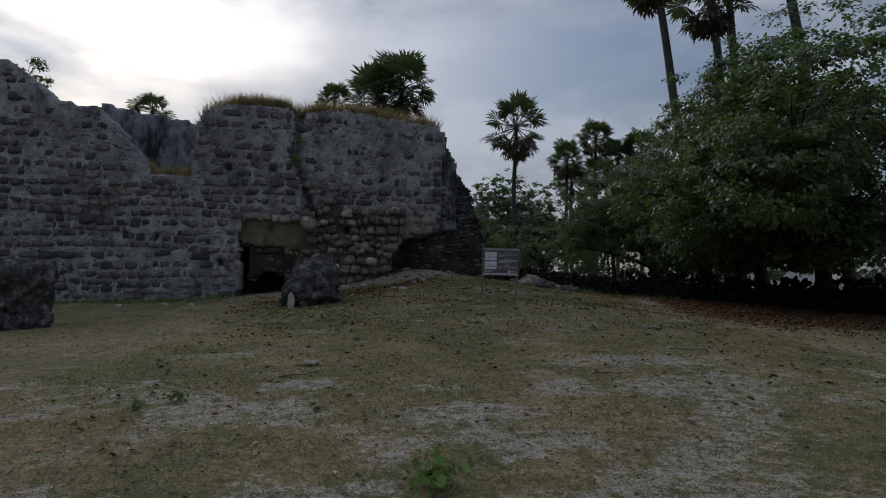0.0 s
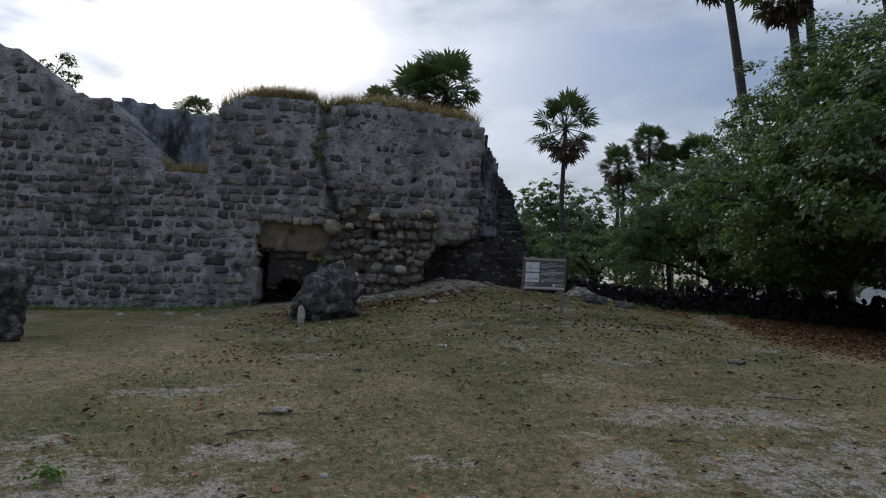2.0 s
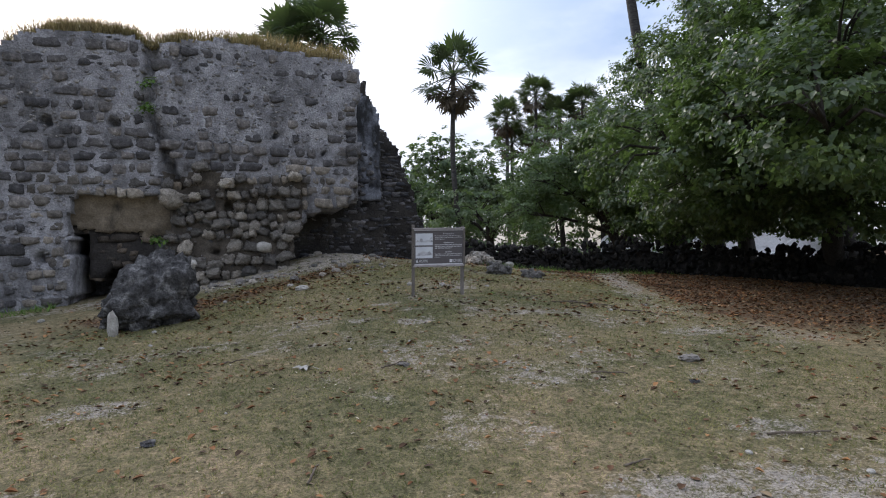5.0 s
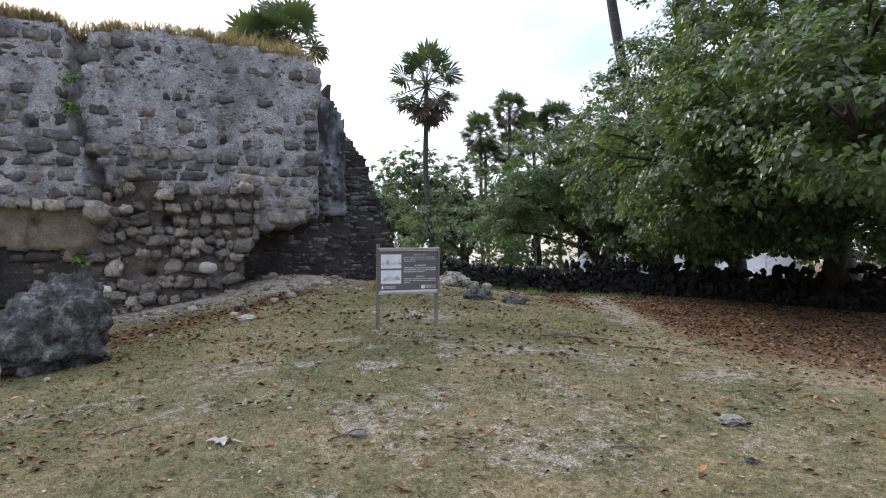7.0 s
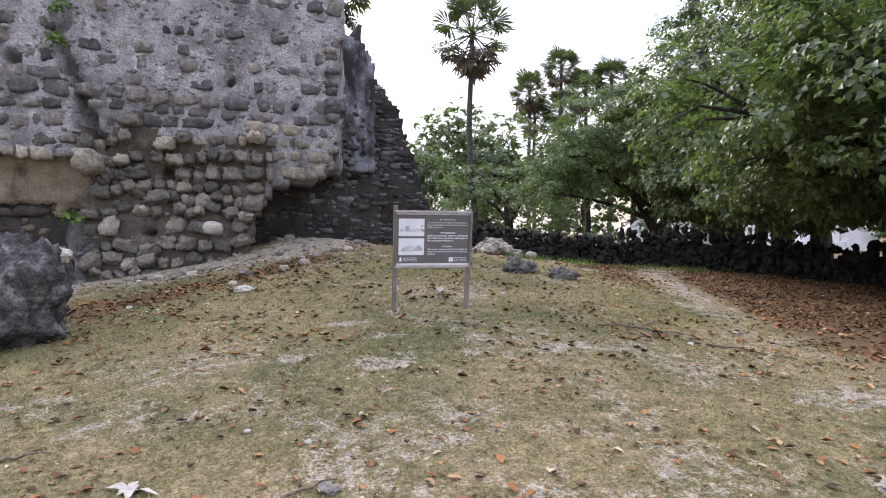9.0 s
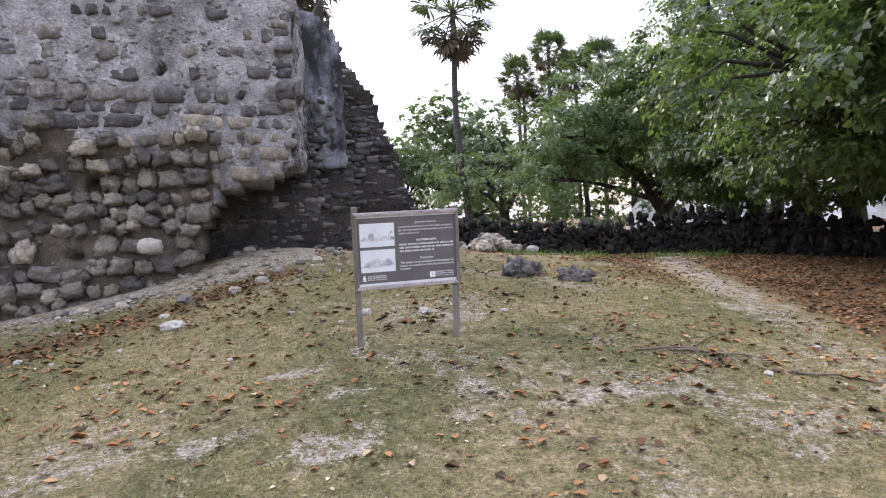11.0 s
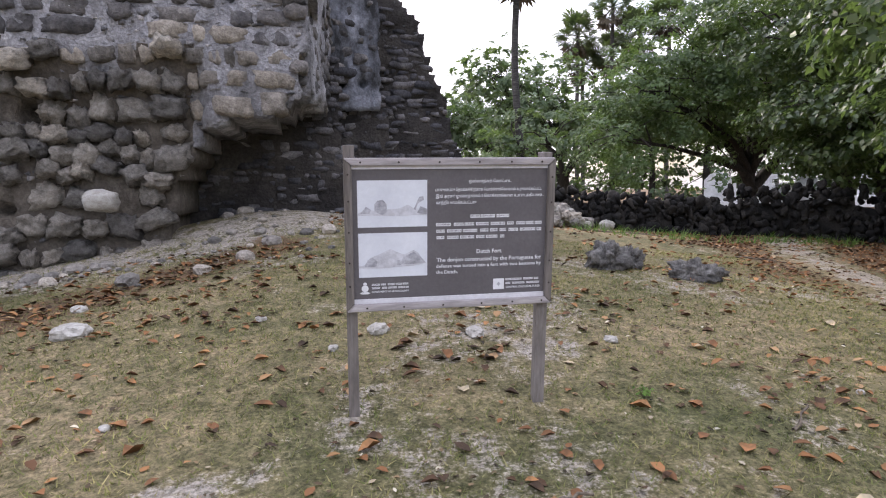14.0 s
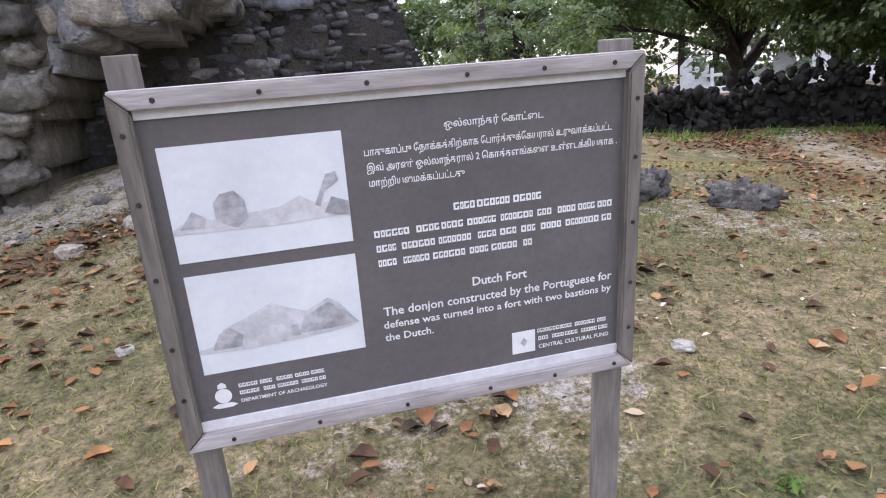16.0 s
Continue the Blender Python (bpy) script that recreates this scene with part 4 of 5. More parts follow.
def tree(base, trunk_top, radius, clumps, leaves, size, material, seed, label, forks=(), bark=M_BARK, hollow=0.45):
    rng, r2 = np.random.default_rng(seed), random.Random(seed)
    bx, by = base
    ob = tagged(new("tree"), label, "tree", group="broadleaf trees")
    ob.location = (bx, by, gz(bx, by))
    o = np.array(ob.location)
    top = Vector(trunk_top)
    foot = Vector((bx, by, o[2] - 0.15))
    mid = foot.lerp(top, 0.5) + Vector((r2.uniform(-.15, .15), r2.uniform(-.15, .15), 0))
    tubes = [tube([foot, foot.lerp(mid, 0.25), mid, top], [radius * 1.45, radius * 1.1, radius * 0.95, radius * 0.75], 10, 0.25, seed)]
    part("trunk", mesh_from("trunk", tubes[0][0] - o, tubes[0][1], bark, True), None, ob)
    limbs, twigs = [], []
    for x, y, z, r, rz in clumps:
        end = Vector((x, y, z))
        m1 = top.lerp(end, 0.35) + Vector((r2.uniform(-.3, .3), r2.uniform(-.3, .3), 0.1 * r))
        m2 = top.lerp(end, 0.7) + Vector((r2.uniform(-.3, .3), r2.uniform(-.3, .3), 0.12 * r))
        limbs.append(tube([top - Vector((0, 0, 0.2)), m1, m2, end], [radius * 0.6, radius * 0.42, radius * 0.28, radius * 0.12], 7, 0.2, seed + 1))
        for _ in range(7):
            dd = Vector((r2.gauss(0, 1), r2.gauss(0, 1), r2.gauss(0.1, 0.7))).normalized()
            e2 = end + Vector((dd.x * r, dd.y * r, dd.z * rz)) * 0.85
            twigs.append(tube([m2.lerp(end, r2.random()), end.lerp(e2, 0.5) + Vector((0, 0, 0.2)), e2], [radius * 0.16, radius * 0.1, 0.012], 5, 0.1, seed))
    for pts, rad in forks:
        limbs.append(tube(pts, rad, 8, 0.2, seed))
    for v, f in limbs:
        part("limb", mesh_from("limb", v - o, f, bark, True), None, ob)
    v, f = join_arrays(twigs)
    tagged(part("twigwork", mesh_from("twigwork", v - o, f, bark, True), None, ob), kind="stuff")
    C, N = crown_points(clumps, leaves, rng, hollow)
    keep = C[:, 2] > ground_z(C[:, 0], C[:, 1]) + 0.5
    v, f = leaf_cloud(C[keep], N[keep], size, rng, plain=size > 0.3)
    tagged(part("crown", mesh_from("crown", v - o, f, material, True), None, ob), kind="stuff")
    return ob


# big broadleaf trees behind and over the boundary wall
tree((19.1, 19.7), (17.4, 18.4, 3.4), 0.3, [(15.6, 17.6, 5.1, 2.8, 2.4), (13.2, 16.0, 4.9, 2.2, 1.8), (11.2, 13.3, 4.4, 1.5, 1.4), (11.6, 18.6, 4.8, 1.5, 1.2), (12.2, 16.2, 4.9, 1.7, 1.4), (17.5, 18.5, 8.4, 3.3, 2.6), (14.6, 15.2, 7.0, 2.5, 2.2), (18.6, 15.2, 5.6, 3.0, 2.8), (15.2, 19.6, 7.8, 2.6, 2.3), (12.4, 14.0, 5.6, 1.7, 1.5), (14.0, 17.6, 3.7, 1.7, 1.0), (15.8, 16.2, 3.5, 1.8, 1.0), (13.2, 18.8, 3.8, 1.4, 0.9), (16.6, 18.6, 3.5, 1.7, 0.9)], 80000, 0.15, M_LEAF, 1, "large broadleaf tree with glossy dark green leaves, low spreading crown")
tree((19.5, 23.8), (18.6, 23.2, 3.6), 0.32, [(16.6, 22.0, 5.0, 2.6, 2.2), (18.5, 22.5, 8.6, 3.1, 2.4), (15.0, 20.6, 4.6, 1.9, 1.6), (16.6, 23.6, 7.6, 2.3, 2.0), (20.2, 24.6, 7.6, 3.0, 2.8), (17.6, 24.4, 4.6, 1.9, 1.7), (16.4, 21.4, 3.5, 1.8, 1.0), (14.8, 21.6, 3.6, 1.4, 0.9), (17.8, 20.6, 3.4, 1.7, 0.9)], 52000, 0.15, M_LEAF, 2, "large broadleaf tree with dense dark green crown")
tree((20.6, 29.7), (19.9, 29.0, 4.2), 0.24, [(17.4, 26.6, 5.0, 2.3, 2.0), (18.6, 27.6, 7.8, 2.5, 2.0), (20.6, 28.6, 6.8, 2.7, 2.4), (16.2, 25.2, 4.2, 1.6, 1.4), (16.4, 27.4, 6.6, 1.8, 1.6), (19.4, 27.4, 9.4, 2.3, 2.0), (21.4, 27.0, 10.2, 2.5, 2.2), (16.8, 25.8, 3.5, 1.5, 0.9), (18.4, 26.2, 3.6, 1.7, 0.9)], 48000, 0.145, M_LEAF, 3, "broadleaf tree with green crown and dark bare trunk")
tree((23.3, 30.6), (23.0, 30.0, 4.6), 0.24, [(23.0, 29.5, 7.4, 3.0, 2.6), (21.6, 26.6, 7.2, 2.6, 2.4), (24.0, 27.0, 7.0, 3.0, 2.6)], 18000, 0.17, M_LEAF, 4, "broadleaf tree with dark bare trunk")
tree((19.6, 32.7), (19.3, 32.4, 3.2), 0.2, [(17.4, 31.6, 5.6, 2.4, 1.9), (15.6, 30.8, 4.9, 1.9, 1.6), (19.6, 31.6, 6.4, 2.6, 2.1), (17.2, 32.6, 7.4, 2.2, 1.7), (21.6, 32.6, 5.4, 2.2, 1.8), (18.6, 30.2, 4.9, 1.6, 1.3), (18.6, 31.8, 7.8, 2.0, 1.8), (16.0, 31.6, 6.5, 1.9, 1.7), (14.6, 31.0, 5.5, 1.6, 1.5), (13.8, 30.6, 3.9, 1.3, 1.1)], 46000, 0.13, M_LEAF2, 5, "forked broadleaf tree with light green crown",
     forks=[([Vector((19.4, 32.5, 2.4)), Vector((20.3, 32.3, 3.5)), Vector((20.9, 32.2, 4.8))], [0.22, 0.16, 0.1]), ([Vector((19.4, 32.5, 2.6)), Vector((18.6, 32.3, 3.6)), Vector((17.6, 32.0, 4.4))], [0.2, 0.15, 0.09])])
r5 = random.Random(55)
fork_tree = [o for o in scene.objects if o.name.startswith("tree")][-1]
dead = []
for _ in range(70):
    a0 = Vector((r5.uniform(16.0, 19.6), r5.uniform(29.4, 31.0), r5.uniform(4.6, 8.0)))
    way = Vector((r5.uniform(-1, 0.4), r5.uniform(-0.8, 0.2), r5.uniform(-0.2, 1))).normalized()
    b0 = a0 + way * r5.uniform(0.5, 1.3)
    dead.append(tube([a0, a0.lerp(b0, 0.5) + Vector((r5.uniform(-.1, .1), 0, r5.uniform(-.1, .1))), b0], [0.016, 0.011, 0.004], 4))
v, f = join_arrays(dead)
tagged(part("dead_twigwork", mesh_from("dead_twigwork", v - np.array(fork_tree.location), f, M_TWIG), None, fork_tree, "bare grey dead twigs"), kind="stuff")
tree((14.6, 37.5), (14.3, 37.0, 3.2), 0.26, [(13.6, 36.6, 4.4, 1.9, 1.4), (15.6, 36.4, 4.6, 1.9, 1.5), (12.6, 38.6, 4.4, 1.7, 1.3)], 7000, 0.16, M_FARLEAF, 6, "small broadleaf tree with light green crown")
tree((22.0, 13.5), (21.4, 13.4, 3.6), 0.3, [(20.4, 12.6, 6.0, 3.2, 2.8), (22.6, 10.0, 6.4, 3.4, 3.0), (19.6, 10.2, 5.2, 2.4, 2.2)], 12000, 0.2, M_LEAF, 7, "large broadleaf tree with dense dark green crown")

tree((-12.1, 29.6), (-12.1, 29.6, 8.6), 0.1, [(-12.2, 29.6, 10.7, 0.65, 0.8), (-12.4, 29.7, 9.9, 0.5, 0.5)], 700, 0.16, M_LEAF, 12, "small sapling rising behind the ruined wall")

# the far belt of trees, paled by haze put into the leaf colour
belt = random.Random(5)
for i in range(22):
    a = radians(-4 + 2.9 * i + belt.uniform(-1, 1))
    dist = belt.uniform(54, 70)
    x, y = dist * math.sin(a), dist * math.cos(a)
    h = belt.uniform(9.0, 11.5)
    cl = [(x + belt.uniform(-3, 3), y + belt.uniform(-2, 2), 1.3 + h * belt.uniform(0.45, 0.8), belt.uniform(1.9, 3.0), belt.uniform(1.5, 2.4)) for _ in range(9)] + [(x + belt.uniform(-2.5, 2.5), y, 3.4, 2.4, 1.7), (x + belt.uniform(-2.5, 2.5), y, 2.6, 2.6, 1.5)]
    tree((x, y), (x, y, 1.3 + h * 0.4), 0.2, cl, 6500, 0.34, M_FARLEAF, 100 + i, "distant tree in a far belt of woodland, haze painted into its grey-green", hollow=0.3)


# ---- palmyra palms ----
def frond_mesh(name, material, seed):
    """One fan frond: a stalk and a ring of stiff pointed segments."""
    r2 = random.Random(seed)
    v, f = tube([(0, 0, 0), (0.45, 0, 0.03), (0.95, 0, 0)], [0.03, 0.022, 0.018], 4)
    vs, fs = [tuple(p) for p in v], [(a, b2, c) for a, b2, c, _ in f] + [(a, c, e) for a, _, c, e in f]
    for k in range(26):
        an = radians(-125 + 250 * k / 25)
        ln = 0.78 * r2.uniform(0.7, 1.1) * (1 - 0.18 * abs(an) / 2.4)
        tw, fold = radians(6.4), 0.035 if k % 2 else -0.05
        base, o = len(vs), Vector((0.95, 0, 0))
        mid = 0.7
        for q in (0.04, -tw, tw):
            rr, dz = (ln * mid, fold) if q != 0.04 else (0.02, 0)
            vs.append(tuple(o + Vector((math.cos(an + (q if q != 0.04 else 0)) * rr, math.sin(an + (q if q != 0.04 else 0)) * rr, dz - 0.10 * math.cos(an * 0.5)))))
        vs.append(tuple(o + Vector((math.cos(an) * ln, math.sin(an) * ln, -0.12 - 0.12 * r2.random()))))
        fs += [(base, base + 1, base + 2), (base + 1, base + 3, base + 2)]
    return mesh_from(name, np.array(vs), np.array(fs), material)


FRONDS = [frond_mesh("frond", M_FROND, s) for s in range(3)]
DEAD_FRONDS = [frond_mesh("dead_frond", M_DEADFROND, 9)]


def palm(foot, top, scale, seed, label, live=26, dead=7, r0=0.2):
    r2 = random.Random(seed)
    g = gz(foot[0], foot[1])
    ob = tagged(new("palmyra_palm"), label, "palm tree", group="palmyra palms")
    ob.location = (foot[0], foot[1], g)
    o = np.array(ob.location)
    a, b2 = Vector((foot[0], foot[1], g - 0.1)), Vector(top)
    n = 14
    pts = [a.lerp(b2, i / n) + Vector((0.12 * math.sin(i * 0.5 + seed), 0.1 * math.cos(i * 0.43 + seed), 0)) for i in range(n + 1)]
    v, f = tube(pts, [r0 * (1.5 if i == 0 else 1.05 - 0.3 * i / n) for i in range(n + 1)], 10, 0.1, seed)
    part("trunk", mesh_from("trunk", v - o, f, M_PALMBARK, True), None, ob)
    for i in range(live + dead):
        is_dead = i >= live
        az = i * 2.39996 + r2.uniform(-.3, .3)
        el = radians(r2.uniform(-70, -38)) if is_dead else radians(80 - 108 * ((i + 0.5) / live) + r2.uniform(-9, 9))
        m = Matrix.Translation(pts[-1] - Vector(o)) @ Euler((r2.uniform(-.7, .7), 0, 0)).to_matrix().to_4x4()
        m = Matrix.Translation(pts[-1] - Vector(o)) @ Matrix.Rotation(az, 4, "Z") @ Matrix.Rotation(-el, 4, "Y") @ Matrix.Rotation(r2.uniform(-.8, .8), 4, "X") @ Matrix.Scale(scale * r2.uniform(0.85, 1.1), 4)
        part("dead_frond" if is_dead else "frond", r2.choice(DEAD_FRONDS if is_dead else FRONDS), None, ob, "" if not is_dead else "hanging dead brown frond", m)
    return ob


palm((12.5, 37.0), (12.3, 37.0, 11.9), 1.38, 1, "slender palmyra palm with a round crown of fan fronds", 20, 7, 0.16)
palm((18.3, 26.0), (17.6, 29.5, 18.7), 1.3, 2, "very tall palmyra palm leaning, with hanging dead fronds", 20, 10, 0.24)
palm((18.9, 24.6), (18.05, 25.3, 15.5), 1.3, 3, "very tall palmyra palm with hanging dead fronds", 20, 9, 0.22)
palm((20.9, 26.9), (20.45, 27.3, 18.6), 1.3, 4, "very tall slender palmyra palm", 20, 8, 0.22)
palm((21.5, 21.2), (19.6, 22.9, 17.6), 1.3, 9, "very tall palmyra palm behind the trees", 20, 8, 0.24)
palm((6.8, 50.0), (6.9, 50.0, 18.2), 2.1, 5, "palmyra palm rising behind the fort", 25, 7, 0.26)
palm((4.9, 50.5), (4.9, 50.5, 17.0), 2.0, 6, "palmyra palm rising behind the fort", 25, 3, 0.24)
palm((1.7, 67.0), (1.7, 67.0, 21.6), 1.5, 7, "distant palmyra palm crown above the fort", 24, 4)
palm((-16.0, 65.0), (-16.0, 65.0, 18.6), 1.4, 8, "distant palmyra palm crown above the fort", 24, 4)
for k, (x, y, z) in enumerate([(44.9, 93.7, 27.1), (40.7, 95.6, 23.6), (48.4, 92.5, 23.3), (51.5, 90.4, 25.2), (46.8, 97.2, 21.7), (43.0, 98.8, 20.4)]):
    palm((x, y), (x, y, z), 2.2, 20 + k, "distant palmyra palm above the woodland", 30, 6, 0.32)


# ---- the sign ----
SW, SH = 1.03, 0.735
sign = tagged(new("information_sign"), "brown-grey printed information board in a weathered timber frame on two posts", "sign")
SIGN_X, SIGN_Y = 4.582, 16.365
sg = gz(5.06, SIGN_Y) - 0.02
sign.location = (SIGN_X, SIGN_Y, sg)
sign.rotation_euler = (radians(5.5), 0, radians(-0.8))
TOPV = 2.69 - sg        # height of the frame's top edge in the sign's own axes


def sbox(name, u0, u1, v0, v1, y0, y1, material, parent=sign, label="", bevel=0.003):
    """A box on the board: u to the right, v down from the frame's top edge, y away from the viewer."""
    return part(name, box_bm(u0, u1, y0, y1, TOPV - v1, TOPV - v0, bevel), material, parent, label)


sbox("post", -0.0, 0.052, -0.058, TOPV + 0.15, 0.0, 0.05, M_POST)
sbox("post", 0.968, 1.026, -0.024, TOPV + 0.15, 0.0, 0.05, M_POST)
panel = sbox("panel", 0.03, SW - 0.03, 0.03, SH - 0.03, -0.022, -0.002, M_PANEL, bevel=0.0)


def rail(name, pts):
    bm = bmesh.new()
    lo = [bm.verts.new((u, -0.045, TOPV - v)) for u, v in pts]
    hi = [bm.verts.new((u, -0.002, TOPV - v)) for u, v in pts]
    bm.faces.new(lo)
    bm.faces.new(hi[::-1])
    for i in range(4):
        j = (i + 1) % 4
        bm.faces.new((lo[j], lo[i], hi[i], hi[j]))
    bmesh.ops.recalc_face_normals(bm, faces=list(bm.faces))
    bmesh.ops.bevel(bm, geom=list(bm.edges), offset=0.004, segments=2, affect="EDGES")
    return part(name, bm, M_RAIL if "horizontal" in name else M_POST, sign)


W = 0.036
r_top = rail("horizontal_rail", [(0, 0), (SW, 0), (SW - W, W), (W, W)])
r_bot = rail("horizontal_rail", [(W, SH - W), (SW - W, SH - W), (SW, SH), (0, SH)])
r_l = rail("upright_rail", [(0, 0.003), (W, W + 0.003), (W, SH - W - 0.003), (0, SH - 0.003)])
r_r = rail("upright_rail", [(SW - W, W + 0.003), (SW, 0.003), (SW, SH - 0.003), (SW - W, SH - W - 0.003)])
sbox("edging_strip", W, SW - W, W, 0.052, -0.028, -0.02, M_STRIP, label="pale edging strip", bevel=0.001)
sbox("edging_strip", W, SW - W, SH - 0.058, SH - W, -0.028, -0.02, M_STRIP, label="pale edging strip", bevel=0.001)


def screw(u, v, parent):
    bm = bmesh.new()
    bmesh.ops.create_cone(bm, cap_ends=True, segments=8, radius1=0.0055, radius2=0.004, depth=0.004, matrix=pose(u, -0.046, TOPV - v, 90))
    part("screw", bm, M_SCREW, parent)


for u in (0.076, 0.255, 0.449, 0.644, 0.804, 0.958):
    screw(u, 0.019, r_top)
    screw(u + 0.02, SH - 0.017, r_bot)
for v in (0.075, 0.199, 0.346, 0.492, 0.607):
    screw(0.017, v, r_l)
    screw(SW - 0.017, v + 0.02, r_r)


def flat_shape(pts, y):
    bm = bmesh.new()
    bm.faces.new([bm.verts.new((u, y, TOPV - v)) for u, v in pts])
    return bm


def photo(u0, u1, v0, v1, shapes):
    ph = sbox("photo", u0, u1, v0, v1, -0.0235, -0.0215, M_PHOTO, panel, "faded grey photograph of the fort", 0.0)
    for k, (mat, pts) in enumerate(shapes):
        part("photo_shape", flat_shape([(u0 + a * (u1 - u0), v0 + c * (v1 - v0)) for a, c in pts], -0.0245 - 0.0006 * k), mat, ph)


photo(0.06, 0.393, 0.104, 0.327, [
    (M_PHOTO_MID, [(0, 0.70), (0.1, 0.62), (0.25, 0.64), (0.4, 0.62), (0.6, 0.60), (0.72, 0.52), (0.8, 0.6), (1, 0.62), (1, 0.74), (0.6, 0.76), (0, 0.74)]),
    (M_PHOTO_DARK, [(0.24, 0.66), (0.24, 0.5), (0.28, 0.43), (0.36, 0.41), (0.41, 0.5), (0.42, 0.66), (0.35, 0.74)]),
    (M_PHOTO_DARK, [(0.04, 0.70), (0.12, 0.55), (0.19, 0.62), (0.17, 0.7)]),
    (M_PHOTO_DARK, [(0.80, 0.62), (0.88, 0.36), (0.94, 0.34), (0.95, 0.42), (0.86, 0.5), (0.83, 0.64)]),
    (M_PHOTO_DARK, [(0.85, 0.7), (0.9, 0.56), (1, 0.62), (1, 0.74)])])
photo(0.061, 0.393, 0.355, 0.57, [
    (M_PHOTO_MID, [(0, 0.74), (0.08, 0.72), (0.16, 0.56), (0.32, 0.46), (0.46, 0.36), (0.56, 0.44), (0.66, 0.5), (0.8, 0.4), (0.86, 0.46), (0.98, 0.72), (0.8, 0.76), (0.3, 0.8), (0, 0.78)]),
    (M_PHOTO_DARK, [(0.08, 0.76), (0.13, 0.6), (0.2, 0.55), (0.27, 0.64), (0.25, 0.76)]),
    (M_PHOTO_DARK, [(0.6, 0.72), (0.64, 0.56), (0.8, 0.44), (0.9, 0.56), (0.98, 0.7), (0.8, 0.72)]),
    (M_PHOTO_DARK, [(0.55, 0.74), (0.56, 0.62), (0.6, 0.62), (0.61, 0.74)])])


def words(text, u0, u1, v, parent=panel, height=None, bold=0.0):
    """A line of raised lettering between u0 and u1, its middle at v."""
    cu = bpy.data.curves.new("lettering", "FONT")
    cu.body = text
    cu.resolution_u = 2
    cu.offset = bold
    tmp = bpy.data.objects.new("lettering", cu)
    scene.collection.objects.link(tmp)
    bpy.context.view_layer.update()
    me = bpy.data.meshes.new_from_object(tmp)
    bpy.data.objects.remove(tmp)
    bpy.data.curves.remove(cu)
    co = np.empty(len(me.vertices) * 3, np.float32)
    me.vertices.foreach_get("co", co)
    co = co.reshape(-1, 3)
    k = (u1 - u0) / max(co[:, 0].max() - co[:, 0].min(), 1e-6)
    ky = k if height is None else height
    out = np.stack([u0 + (co[:, 0] - co[:, 0].min()) * k, np.full(len(co), -0.0228), TOPV - v + (co[:, 1] - 0.33) * ky], 1).astype(np.float32)
    me.vertices.foreach_set("co", out.ravel())
    me.materials.clear()
    me.materials.append(M_WHITE)
    me.update()
    return part("lettering", me, None, parent, "white lettering")


words("ஒல்லாந்தர் ேகாட்ைட", 0.597, 0.811, 0.112, bold=0.012)
words("பாதுகாப்பு ேநாக்கத்திற்காக ேபார்த்துக்ேகயரால் உருவாக்கப்பட்ட", 0.433, 0.968, 0.152, height=0.02, bold=0.012)
words("இவ் அரண் ஒல்லாந்தரால் 2 ெகாத்தளங்கைள உள்ளடக்கியதாக .", 0.435, 0.98, 0.183, height=0.02, bold=0.012)
words("மாற்றியைமக்கப்பட்டது", 0.437, 0.635, 0.214, height=0.02, bold=0.012)
words("Dutch Fort", 0.64, 0.767, 0.458, bold=0.02)
words("The donjon constructed by the Portuguese for", 0.439, 0.977, 0.496, bold=0.015)
words("defense was turned into a fort with two bastions by", 0.437, 0.976, 0.527, height=0.024, bold=0.015)
words("the Dutch.", 0.437, 0.545, 0.557, height=0.024, bold=0.015)
words("DEPARTMENT OF ARCHAEOLOGY", 0.122, 0.302, 0.643, bold=0.02)
words("CENTRAL CULTURAL FUND", 0.793, 0.973, 0.647, bold=0.02)


def word_bars(u0, u1, v, height, seed, spans=None):
    """Lettering too small or unclear to read: short bars, word by word, with ticks above and below."""
    r2 = random.Random(seed)
    bm = bmesh.new()
    u = u0
    while u < u1 - height * 0.6:
        w = height * r2.uniform(2.2, 5.5)
        e = min(u + w, u1)
        while u < e - height * 0.4:
            c = height * r2.uniform(0.55, 0.95)
            for a0, a1, b0, b1 in ((u, u + c * 0.28, -0.5, 0.5), (u, u + c * 0.85, -0.5, -0.24), (u + c * 0.58, u + c * 0.85, -0.5 if r2.random() < .6 else 0, 0.5), (u, u + c * 0.7, 0.24, 0.5)):
                q = [bm.verts.new((x, -0.0228, TOPV - v - y * height)) for x, y in ((a0, b0), (a1, b0), (a1, b1), (a0, b1))]
                bm.faces.new(q)
                for k in q:
                    k.co.y -= 0.0001 * r2.random()
            u += c
        u = e + height * 0.55
    return part("lettering", bm, M_WHITE, panel, "white lettering")


word_bars(0.607, 0.802, 0.283, 0.016, 1)
word_bars(0.436, 0.977, 0.321, 0.015, 2)
word_bars(0.438, 0.978, 0.353, 0.015, 3)
word_bars(0.439, 0.784, 0.385, 0.015, 4)
word_bars(0.122, 0.302, 0.607, 0.009, 5)
word_bars(0.122, 0.302, 0.624, 0.009, 6)
word_bars(0.79, 0.969, 0.606, 0.010, 7)
word_bars(0.792, 0.972, 0.626, 0.010, 8)
logo = sbox("logo", 0.728, 0.784, 0.601, 0.656, -0.0235, -0.0215, M_WHITE, panel, "white square badge", 0.0)
part("logo_mark", flat_shape([(0.756, 0.617), (0.765, 0.628), (0.756, 0.64), (0.747, 0.628)], -0.0245), M_PHOTO_DARK, logo)
ring = [(0.089 + 0.017 * math.cos(a), 0.625 + 0.017 * math.sin(a)) for a in np.linspace(0, 2 * math.pi, 20, endpoint=False)]
